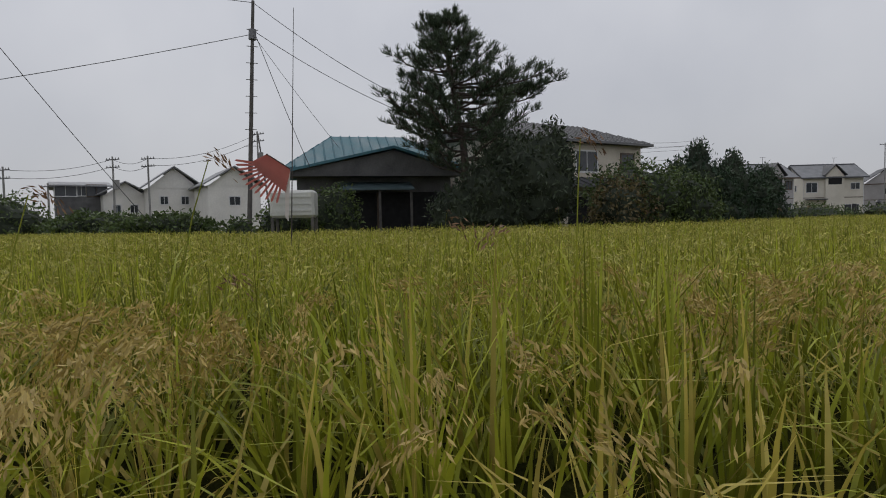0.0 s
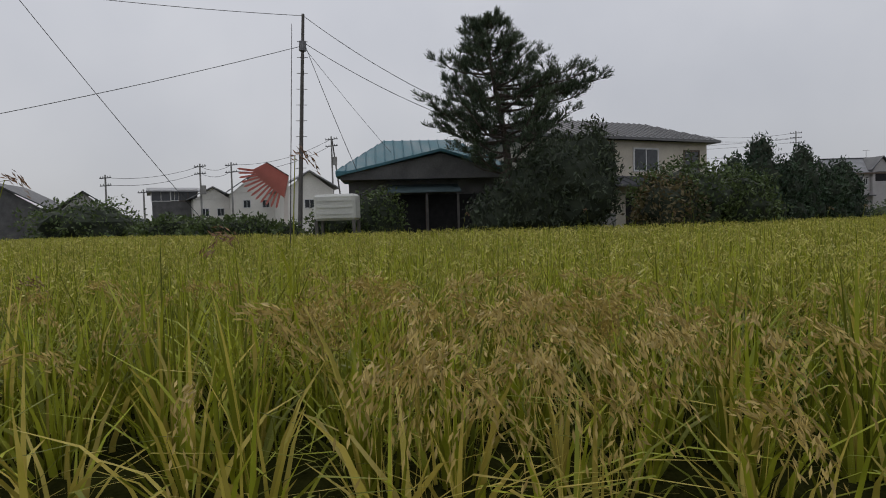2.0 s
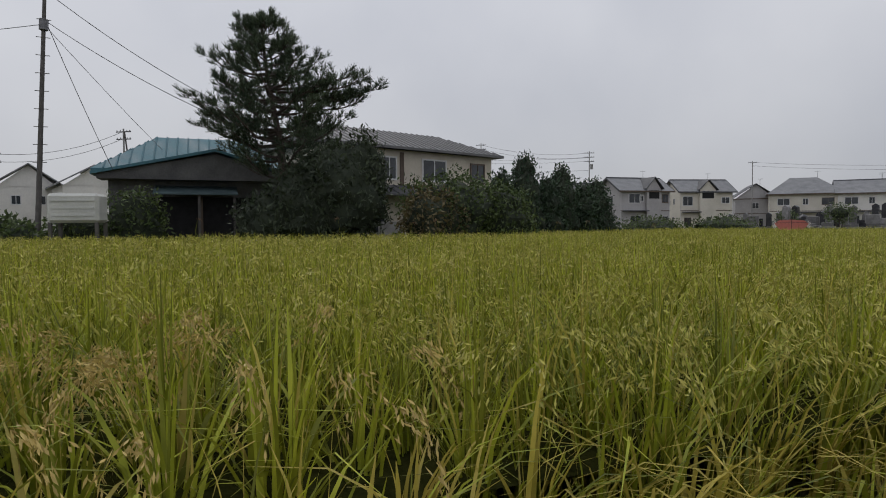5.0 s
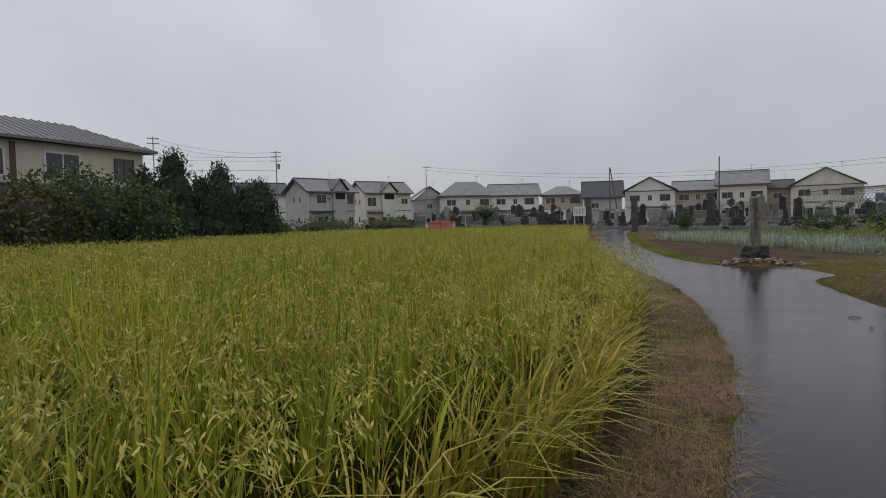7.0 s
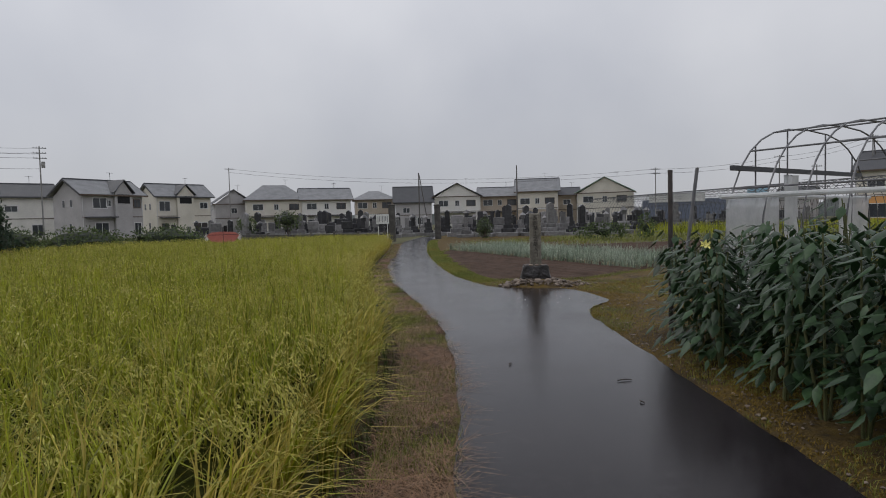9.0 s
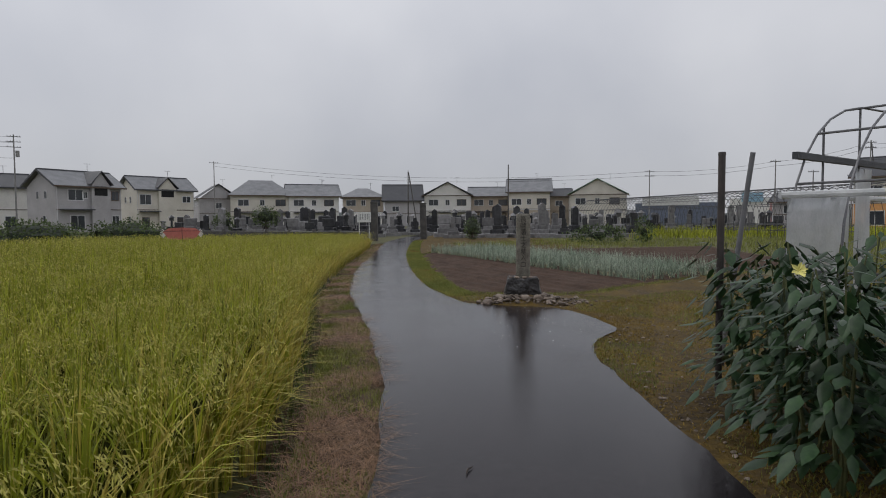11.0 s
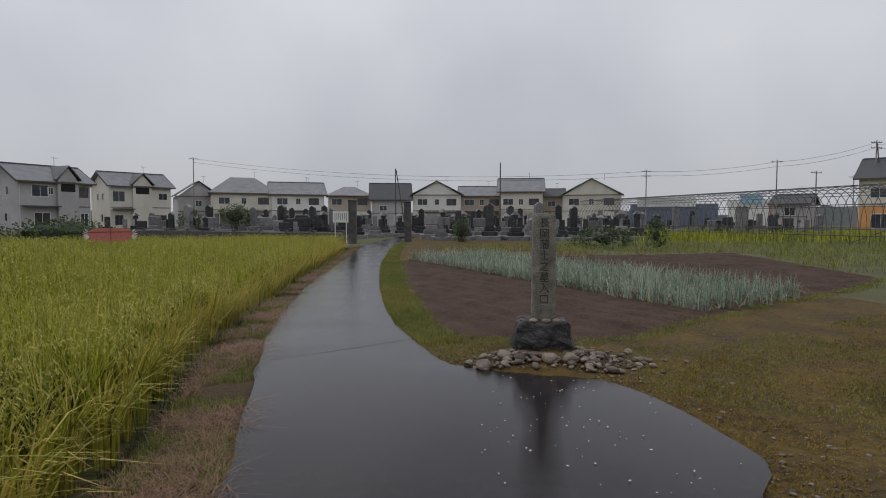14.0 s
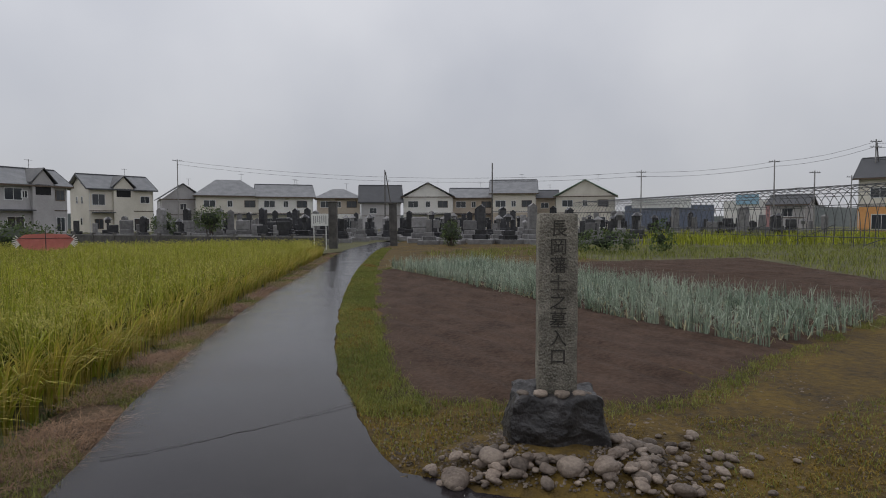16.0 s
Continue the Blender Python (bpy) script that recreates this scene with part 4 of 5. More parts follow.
pipe_house((2.55, -4.2), (0.75, 0.66), 7.5, 5.2, 2.8, 0.5, "bare steel hoops of a pipe greenhouse with rolled milky film", True)
pipe_house((8.75, 63.81), (0.93, 0.36), 38.0, 6.2, 3.75, 0.62, "long bare pipe-hoop tunnel frame without film", False, r=0.022, steel=M_PIPE)


# ---- trees ----
def needle_tufts(c, dirs, n_each, size, rnd):
    """Needles round the places c."""
    m = len(c)
    cc = np.repeat(c, n_each, 0)
    d = np.repeat(dirs, n_each, 0) + rnd.normal(0, 0.55, (m * n_each, 3))
    d /= np.linalg.norm(d, axis=1, keepdims=True)
    s = np.cross(d, rnd.normal(0, 1, d.shape))
    s /= np.linalg.norm(s, axis=1, keepdims=True)
    L = size * rnd.uniform(0.7, 1.3, len(d))[:, None]
    W = 0.11 * size
    V = np.stack([cc - s * W * 0.4, cc + s * W * 0.4, cc + d * L + s * W * 0.25, cc + d * L - s * W * 0.25], 1)
    return V.reshape(-1, 3), np.arange(4 * len(d)).reshape(-1, 4)


def pine(place, height, limbs, label):
    ob = thing("pine_tree", (*place, -0.03), label, "tree")
    rnd = np.random.default_rng(21)
    bend = lambda z: Vector((0.25 * math.sin(z * 0.5), 0.3 * math.sin(z * 0.45 + 0.6) - 0.17, z))
    bm = bmesh.new()
    zs = np.linspace(0, height * 0.97, 15)
    for a, b in zip(zs[:-1], zs[1:]):
        tube(bm, bend(a), bend(b), 0.20 * (1 - a / height) + 0.03, 0.20 * (1 - b / height) + 0.03, 10, caps=False)
    part("trunk", bm, M_BARK, ob)
    C, D = [], []
    for z, az, ln, rise in limbs:
        bm = bmesh.new()
        a = radians(az)
        p = bend(z)
        steps = max(3, int(ln / 0.35))
        prev = p
        for k in range(1, steps + 1):
            u = k / steps
            wob = 0.12 * noise.noise_vector(Vector((z * 3, az, u * 3)))
            q = p + Vector((math.cos(a) * ln * u, math.sin(a) * ln * u, rise * ln * u * u - 0.05 * math.sin(u * 3) * ln)) + wob
            tube(bm, prev, q, 0.055 * (1 - 0.85 * u) * min(1, ln / 2) + 0.012, None, 5, caps=False)
            if u > 0.25:
                for _ in range(5 if u > 0.5 else 3):
                    side = a + rnd.normal(0, 1.0)
                    tl = rnd.uniform(0.2, 0.75) * (0.55 + 0.45 * min(1, ln / 2.5))
                    e = q + Vector((math.cos(side) * tl, math.sin(side) * tl, rnd.uniform(0.05, 0.42)))
                    tube(bm, q, e, 0.012, 0.006, 3, caps=False)
                    for f in (0.55, 0.8, 1.0):
                        C.append(q.lerp(e, f))
                        D.append((e - q).normalized() * 0.6 + Vector((0, 0, 0.75)))
            prev = q
        part("limb", bm, M_BARK, ob)
    v, q = needle_tufts(np.array([tuple(c) for c in C]), np.array([tuple(d) for d in D]), 12, 0.22, rnd)
    crown = quads_object("crown", v, q, [M_NEEDLE], ob)
    return ob


rs = random.Random(5)
limbs = []
for z, rad, count in ((9.7, 0.45, 5), (9.3, 0.95, 7), (8.7, 1.0, 6), (8.1, 1.5, 8), (7.5, 2.0, 8), (6.8, 2.3, 8), (6.1, 2.1, 8), (5.4, 2.6, 8), (4.7, 3.0, 8), (3.9, 2.6, 6), (3.2, 2.2, 5)):
    for k in range(count):
        limbs.append((0.915 * z + rs.uniform(-0.25, 0.25), k * 360 / count + rs.uniform(-18, 18), rad * rs.uniform(0.65, 1.05), rs.uniform(0.12, 0.4)))
limbs += [(6.1, 58, 4.0, 0.10), (6.4, 46, 3.5, 0.10), (6.2, 71, 3.5, 0.08), (6.6, 56, 3.0, 0.14), (5.8, 62, 3.2, 0.07), (4.3, -104, 2.6, 0.2), (4.7, -79, 2.5, 0.25)]
pine((-24.75, -7.3), 9.6, limbs, "tall dark pine with a ragged crown and one long limb")

# for the filling of crowns: shade among the leaves put into a dark green
M_CORE_SHADE = material("foliage_shade", (0.018, 0.026, 0.016), (0.04, 0.05, 0.03), scale=2, rough=0.95)
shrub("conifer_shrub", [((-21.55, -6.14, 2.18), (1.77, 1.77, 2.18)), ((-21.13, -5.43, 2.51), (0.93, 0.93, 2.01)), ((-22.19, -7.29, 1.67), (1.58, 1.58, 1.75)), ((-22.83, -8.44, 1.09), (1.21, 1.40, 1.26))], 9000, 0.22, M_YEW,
      "dense dark conifer shrubs in front of the house", aspect=0.35, core_mat=M_CORE_SHADE, up=0.9, core_k=0.8)
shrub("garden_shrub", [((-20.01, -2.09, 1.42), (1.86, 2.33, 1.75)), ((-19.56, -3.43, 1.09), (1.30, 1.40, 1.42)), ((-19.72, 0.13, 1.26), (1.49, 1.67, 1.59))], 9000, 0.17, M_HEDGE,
      "big rounded garden shrub, green with reddish tips", core_mat=M_CORE_SHADE, mat2=M_HEDGE_R)
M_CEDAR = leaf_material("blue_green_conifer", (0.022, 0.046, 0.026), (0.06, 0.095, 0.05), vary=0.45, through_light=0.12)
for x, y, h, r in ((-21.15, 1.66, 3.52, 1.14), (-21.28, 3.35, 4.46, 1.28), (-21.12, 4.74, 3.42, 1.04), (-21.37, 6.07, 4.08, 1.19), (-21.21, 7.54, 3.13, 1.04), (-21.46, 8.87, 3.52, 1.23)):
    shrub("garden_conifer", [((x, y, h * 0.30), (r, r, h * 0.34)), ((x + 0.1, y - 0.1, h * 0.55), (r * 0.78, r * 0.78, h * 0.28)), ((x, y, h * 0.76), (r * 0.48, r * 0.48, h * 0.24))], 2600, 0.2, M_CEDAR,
          "bushy pointed garden conifer at the field edge", core_mat=M_CORE_SHADE, up=0.9, aspect=0.35, group="garden conifers")
shrub("bank_bush", [((-26.34, -12.22, 1.10), (0.74, 1.21, 1.42)), ((-27.49, -13.88, 0.79), (0.74, 1.21, 1.19)), ((-26.87, -15.81, 0.48), (0.65, 0.65, 0.79))], 3600, 0.17, M_HEDGE, "loose green bush beside the pale tank", core_mat=M_CORE_SHADE)
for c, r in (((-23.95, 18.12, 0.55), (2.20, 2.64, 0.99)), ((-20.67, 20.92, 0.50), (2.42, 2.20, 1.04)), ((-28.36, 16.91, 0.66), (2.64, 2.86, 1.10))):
    shrub("weed_thicket", [(c, r)], 2600, 0.15, M_HEDGE, "low green thicket along the far field edge", core_mat=M_CORE_SHADE, trunk=False, group="field edge thickets")
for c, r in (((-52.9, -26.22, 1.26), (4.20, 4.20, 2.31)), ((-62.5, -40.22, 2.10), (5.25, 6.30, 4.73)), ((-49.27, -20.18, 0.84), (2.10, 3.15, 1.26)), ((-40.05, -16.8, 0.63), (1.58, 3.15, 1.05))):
    shrub("far_bush", [(c, r)], 2600, 0.3, M_HEDGE, "distant dark green bush at the field edge", core_mat=M_CORE_SHADE, group="distant bushes")
shrub("vine_patch", [((7.93, 24.18, 0.66), (0.55, 0.55, 0.88)), ((5.69, 26.01, 0.44), (1.76, 0.77, 0.66))], 1500, 0.16, M_HEDGE, "staked leafy vegetables beyond the leeks", core_mat=M_CORE_SHADE, trunk=False, core_k=0.3)


# ---- houses ----
def window(parent, x, z, w, h, y=0.0, mat=None):
    bm = bmesh.new()
    t = 0.09
    for b in ((x - w / 2, z - h / 2, x + w / 2, z - h / 2 + t), (x - w / 2, z + h / 2 - t, x + w / 2, z + h / 2), (x - w / 2, z - h / 2 + t, x - w / 2 + t, z + h / 2 - t),
              (x + w / 2 - t, z - h / 2 + t, x + w / 2, z + h / 2 - t), (x - 0.025, z - h / 2 + t, x + 0.025, z + h / 2 - t)):
        box(bm, b[0], y - 0.06, b[1], b[2], y + 0.0, b[3])
    win = part("window", bm, mat or M_FRAME, parent)
    part("pane", box(bmesh.new(), x - w / 2 + t, y - 0.03, z - h / 2 + t, x + w / 2 - t, y - 0.015, z + h / 2 - t), M_PANE, win)
    return win


def slope_roof(bm, pts, thick=0.14):
    """One roof plane with thickness, from its four corners (or three)."""
    lo = [bm.verts.new(p) for p in pts]
    hi = [bm.verts.new(Vector(p) + Vector((0, 0, thick))) for p in pts]
    bm.faces.new(lo[::-1])
    bm.faces.new(hi)
    for k in range(len(pts)):
        j = (k + 1) % len(pts)
        bm.faces.new((lo[k], lo[j], hi[j], hi[k]))


def roof(ob, kind, w, d, ze, zr, mat, over=0.55, ribs=0.0, label="", x0=0.0, y0=0.0, name="roof"):
    """gable_x: ridge along the front; gable_y: gable to the front; hip."""
    bm = bmesh.new()
    a, b, c, e = x0 - over, x0 + w + over, y0 - over, y0 + d + over
    m = y0 + d / 2
    if kind == "gable_x":
        planes = [[(a, c, ze), (b, c, ze), (b, m, zr), (a, m, zr)], [(b, e, ze), (a, e, ze), (a, m, zr), (b, m, zr)]]
    elif kind == "gable_y":
        mx = x0 + w / 2
        planes = [[(a, e, ze), (a, c, ze), (mx, c, zr), (mx, e, zr)], [(b, c, ze), (b, e, ze), (mx, e, zr), (mx, c, zr)]]
    else:
        r0, r1 = (a + d * 0.42, b - d * 0.42) if w > d * 0.9 else ((a + b) / 2 - 0.1, (a + b) / 2 + 0.1)
        planes = [[(a, c, ze), (b, c, ze), (r1, m, zr), (r0, m, zr)], [(b, e, ze), (a, e, ze), (r0, m, zr), (r1, m, zr)], [(a, e, ze), (a, c, ze), (r0, m, zr)], [(b, c, ze), (b, e, ze), (r1, m, zr)]]
    seams = []
    for p in planes:
        slope_roof(bm, p)
        if ribs:
            A, B = Vector(p[0]), Vector(p[1])
            T0, T1 = Vector(p[-1]), Vector(p[2])
            n = int((B - A).length / ribs)
            for k in range(n + 1):
                u = k / n
                q0 = A.lerp(B, u)
                up = (T0 + T1) / 2 - (A + B) / 2
                up -= (B - A).normalized() * up.dot((B - A).normalized())
                s0, s1 = (T0 - A).dot((B - A).normalized()) / (B - A).length, (T1 - A).dot((B - A).normalized()) / (B - A).length
                f = min(1, u / s0 if s0 > 0.01 else 1, (1 - u) / (1 - s1) if s1 < 0.99 else 1)
                if f > 0.05:
                    lift = Vector((0, 0, 0.16))
                    seams.append((q0 + lift, q0 + up * f + lift))
    bmesh.ops.recalc_face_normals(bm, faces=bm.faces[:])
    made = part(name, bm, mat, ob, label)
    for p, q in seams:
        part("seam", tube(bmesh.new(), p, q, 0.035, 0.035, 4), mat, made)
    return made


def house(left, right, depth, ze, zr, kind, wall, roofm, label, wins=(), group="", extra=None, lower=None, over=0.55, ribs=0.0, name="house"):
    """A house whose front runs from left to right on the ground, its depth going away."""
    L, R = Vector((*left, 0)), Vector((*right, 0))
    w = (R - L).length
    yaw = math.atan2(R.y - L.y, R.x - L.x)
    ob = thing(name, Matrix.Translation(L) @ Matrix.Rotation(yaw, 4, "Z"), label, "house", group)
    bm = bmesh.new()
    box(bm, 0, 0, -0.1, w, depth, ze + 0.02)
    if kind == "gable_x":
        for x in (0.02, w - 0.2):
            prism(bm, [(0.0, ze - 0.05), (depth, ze - 0.05), (depth / 2, zr - 0.05)], -x - 0.18, -x, Matrix(((0, -1, 0, 0), (1, 0, 0, 0), (0, 0, 1, 0), (0, 0, 0, 1))))
    elif kind == "gable_y":
        prism(bm, [(0.0, ze - 0.05), (w, ze - 0.05), (w / 2, zr - 0.05)], 0.0, 0.2)
    part("wall", bm, wall, ob)
    if lower is not None:
        part("lower_wall", box(bmesh.new(), -0.03, -0.03, -0.1, w + 0.03, depth * 0.9, ze * 0.47), lower, ob)
        part("band", box(bmesh.new(), -0.05, -0.05, ze * 0.47, w + 0.05, depth * 0.9, ze * 0.47 + 0.16), M_FRAME, ob)
    roof(ob, kind, w, depth, ze, zr, roofm, over, ribs)
    for k, (x, z, ww, hh) in enumerate(wins):
        window(ob, x * w, z, ww, hh, -0.035 if (lower is not None and z < ze * 0.47) else 0.0, M_TRIM if k % 3 == 2 else M_FRAME)
    if extra:
        extra(ob, w, depth)
    if group == "suburban houses":
        for y, z in ((depth * 0.35, 5.1), (depth * 0.62, 5.1), (depth * 0.4, 1.7)):
            bm = bmesh.new()
            box(bm, -0.05, y - 0.3, z - 0.55, 0.0, y + 0.3, z + 0.55)
            win = part("window", bm, M_FRAME, ob)
            part("pane", box(bmesh.new(), -0.06, y - 0.25, z - 0.5, -0.052, y + 0.25, z + 0.5), M_PANE, win)
        if kind == "gable_x":
            part("ridge_cap", tube(bmesh.new(), (-0.5, depth / 2, zr + 0.16), (w + 0.5, depth / 2, zr + 0.16), 0.12, 0.12, 6), M_ROOF, ob)
        part("gutter", box(bmesh.new(), -over, -over - 0.12, ze - 0.1, w + over, -over, ze + 0.1), M_TRIM if len(wins) % 2 else M_ROOF, ob, "dark eaves gutter")
        if kind == "gable_x":
            for x in (-over - 0.06, w + over):
                for y0, y1, z0, z1 in ((-over, depth / 2, ze, zr), (depth + over, depth / 2, ze, zr)):
                    bm = bmesh.new()
                    slope_roof(bm, [(x, y0, z0 - 0.12), (x + 0.06, y0, z0 - 0.12), (x + 0.06, y1, z1 - 0.12), (x, y1, z1 - 0.12)], 0.3)
                    part("bargeboard", bm, M_ROOF, ob)
        for x in (0.05, w - 0.11):
            part("downpipe", box(bmesh.new(), x, -0.08, 0.0, x + 0.06, -0.02, ze), M_FRAME, ob)
        part("storey_band", box(bmesh.new(), -0.02, -0.045, ze * 0.5 - 0.06, w + 0.02, -0.003, ze * 0.5 + 0.06), M_TRIM, ob)
        part("tv_aerial", tube(bmesh.new(), (w * 0.7, depth / 2, zr), (w * 0.7, depth / 2, zr + 1.4), 0.03, 0.03, 5), M_STEEL, ob)
        part("aerial_bar", box(bmesh.new(), w * 0.7 - 0.5, depth / 2 - 0.02, zr + 1.3, w * 0.7 + 0.5, depth / 2 + 0.02, zr + 1.34), M_STEEL, ob)
    return ob


def dormer(x, w, ze, zr, mat, proud=0.9):
    def add(ob, W, depth):
        bm = bmesh.new()
        box(bm, x * W - w / 2, -proud, -0.1, x * W + w / 2, 0.0, ze)
        prism(bm, [(x * W - w / 2, ze - 0.02), (x * W + w / 2, ze - 0.02), (x * W, zr - 0.1)], -proud, 0.3)
        bay = part("bay", bm, mat, ob)
        # no recess here: a black panel paints the shade of the balcony
        part("balcony_shade", box(bmesh.new(), x * W - w * 0.36, -proud - 0.02, ze - 1.5, x * W + w * 0.36, -proud + 0.06, ze - 0.15), M_OPENING_SHADE, bay)
        roof(ob, "gable_y", w, 3.4 + proud, ze, zr, M_ROOF, 0.35, x0=x * W - w / 2, y0=-proud, name="bay_roof")
        part("porch_roof", box(bmesh.new(), 0.4, -1.2, 3.0, x * W - w / 2, 0, 3.18), M_ROOF, ob)
    return add


def porch(ob, w, depth):
    part("porch_roof", box(bmesh.new(), w * 0.1, -1.3, 2.95, w * 0.9, 0, 3.13), M_ROOF, ob)


W2 = ((0.2, 5.14, 2.2, 1.4), (0.5, 5.14, 1.0, 1.3), (0.8, 5.14, 2.1, 1.4), (0.22, 1.29, 2.3, 2.1), (0.75, 1.29, 2.3, 2.2))
house((-59.59, 65.54), (-56.11, 74.29), 6.8, 6.25, 8.55, "gable_x", M_GREYW, M_ROOF_L, "grey two-storey house with a grey gabled roof and bay",
      ((0.28, 5.14, 2.2, 1.6), (0.42, 5.14, 0.8, 1.0), (0.9, 5.14, 1.2, 1.4), (0.3, 1.29, 2.1, 2.1), (0.9, 1.29, 1.2, 2.0)), "suburban houses", dormer(0.64, 2.7, 6.61, 8.52, M_GREYW, 0.5))
house((-61.04, 86.12), (-55.43, 94.58), 6.8, 6.75, 9.13, "gable_x", M_CREAM, M_ROOF_L, "cream two-storey house with a gabled bay and tan balcony",
      ((0.14, 5.14, 2.0, 1.8), (0.86, 5.28, 1.6, 1.2), (0.14, 1.29, 1.3, 1.6), (0.8, 1.15, 2.6, 2.1)), "suburban houses", dormer(0.5, 3.1, 7.1, 8.95, M_CREAM, 0.5))
house((-77.18, 67.6), (-70.61, 74.16), 9.1, 6.47, 8.69, "gable_x", M_WHITE, M_ROOF, "white two-storey house with a dark shallow roof", ((0.4, 4.75, 1.7, 1.0), (0.75, 1.42, 1.6, 1.8)), "suburban houses")
house((-54.94, 108.73), (-43.69, 114.12), 10.4, 6.61, 10.0, "hip", M_CREAM, M_ROOF_L, "cream two-storey house with a hipped grey roof", W2, "suburban houses", porch)
house((-44.35, 113.39), (-34.55, 117.47), 9.1, 6.47, 9.13, "gable_x", M_WHITE, M_ROOF_L, "white two-storey house with a gabled grey roof", W2, "suburban houses", porch)
house((-33.76, 117.76), (-25.14, 119.94), 9.1, 6.33, 8.4, "hip", M_TAN, M_ROOF_L, "tan two-storey house with a low hipped roof", W2, "suburban houses", lower=M_WHITE)
house((-24.72, 118.63), (-16.75, 120.08), 9.1, 5.48, 9.13, "gable_x", M_GREYW, M_ROOF, "low grey house under a steep dark roof", ((0.3, 3.81, 1.6, 1.2), (0.7, 1.42, 1.8, 1.7)), "suburban houses")
house((-16.23, 120.67), (-5.99, 121.24), 9.1, 6.61, 9.56, "gable_y", M_WHITE, M_ROOF, "white two-storey house with its gable to the graves", W2, "suburban houses", porch)
house((-6.16, 124.45), (2.88, 125.03), 9.1, 6.47, 8.69, "gable_x", M_TAN, M_ROOF_L, "brown two-storey house with a grey roof", W2, "suburban houses", porch)
house((2.14, 120.36), (11.06, 119.92), 9.1, 7.17, 10.14, "gable_x", M_CREAM, M_ROOF_L, "cream house with a brown lower storey", W2, "suburban houses", lower=M_TAN)
house((11.26, 125.17), (15.66, 124.44), 7.8, 6.33, 8.11, "gable_x", M_TAN, M_ROOF, "narrow brown house between its neighbours", ((0.5, 4.88, 1.7, 1.2),), "suburban houses")
house((15.18, 120.06), (26.52, 117.43), 10.4, 6.47, 9.85, "gable_y", M_CREAM, M_ROOF_G, "cream house with a pale green gabled roof", W2, "suburban houses")
house((50.6, 80.5), (59.5, 72.5), 9.1, 7.03, 10.0, "gable_x", M_CREAM, M_ROOF, "cream house with an orange lower wall", W2, "suburban houses", lower=M_ORANGE)
house((45.2, 93.5), (49.0, 90.5), 6.0, 3.9, 5.4, "gable_x", M_GREYW, M_ROOF, "low grey house behind the tunnel frame", ((0.5, 2.75, 1.6, 1.3),), "suburban houses")
house((-49.39, 133.24), (-40.13, 137.61), 9.1, 7.17, 10.29, "gable_x", M_GREYW, M_ROOF, "grey house standing in the second row", ((0.5, 5.14, 1.7, 1.3),), "suburban houses")
house((-62.4, 109.9), (-55.8, 114.28), 9.1, 6.04, 9.13, "gable_y", M_GREYW, M_ROOF, "grey gabled house standing in the second row", ((0.5, 4.61, 1.3, 1.3),), "suburban houses")

# shops and sheds beyond the tunnel
shop = thing("roadside_shop", Matrix.Translation((28.01, 115.67, 0)) @ Matrix.Scale(1.33, 4) @ Matrix.Rotation(radians(-18), 4, "Z"), "low blue roadside shop far beyond the fields", "shop")
part("wall", box(bmesh.new(), 0, 0, 0, 12, 8, 3.4), M_CARBLUE, shop)
part("sign_panel", box(bmesh.new(), 1, -0.2, 3.0, 9, 0, 4.3), M_SIGN, shop, "pale sign panel")
shop = thing("roadside_shop", Matrix.Translation((43.42, 106.91, 0)) @ Matrix.Scale(1.33, 4) @ Matrix.Rotation(radians(-28), 4, "Z"), "white and red roadside building with a blue panel", "shop")
part("wall", box(bmesh.new(), 0, 0, 0, 9, 8, 3.8), M_WHITE, shop)
part("red_front", box(bmesh.new(), 5, -0.15, 0, 9, 0, 3.6), M_PINK, shop, "red painted front")
part("sign_panel", box(bmesh.new(), 1.5, -0.25, 3.3, 4.2, 0, 4.6), M_LIGHTBLUE, shop, "light blue sign panel")

# far houses on the west side
house((-79.06, -42.35), (-78.19, -33.91), 8.4, 3.71, 6.39, "gable_y", M_SHED, M_ROOF, "dark weathered farmhouse at the field edge", ((0.4, 2.2, 1.5, 1.2),), "western houses")
house((-80.42, -32.73), (-80.7, -28.01), 7.4, 3.5, 5.56, "gable_y", M_GREYW, M_ROOF, "grey gabled house far across the rice", ((0.5, 2.0, 1.3, 1.1),), "western houses")
house((-81.45, -23.47), (-81.72, -18.54), 7.4, 5.56, 6.18, "gable_x", M_SHED, M_ROOF_L, "flat-roofed brown house far across the rice", W2, "western houses")
house((-79.35, -18.98), (-79.76, -14.67), 7.4, 4.53, 5.97, "gable_y", M_WHITE, M_ROOF_L, "white gabled house far across the rice", ((0.3, 3.0, 0.9, 1.0), (0.7, 3.0, 0.9, 1.0)), "western houses")
house((-75.79, -14.84), (-75.94, -9.5), 8.4, 5.15, 7.42, "gable_y", M_WHITE, M_ROOF_L, "tall white gabled house behind the mast", ((0.3, 3.8, 0.9, 1.0), (0.7, 3.8, 0.9, 1.0)), "western houses")
house((-67.09, -10.14), (-67.13, -5.02), 8.4, 4.94, 6.8, "gable_y", M_WHITE, M_ROOF_L, "white house with a grey roof behind the mast", ((0.5, 3.4, 1.2, 1.0),), "western houses")


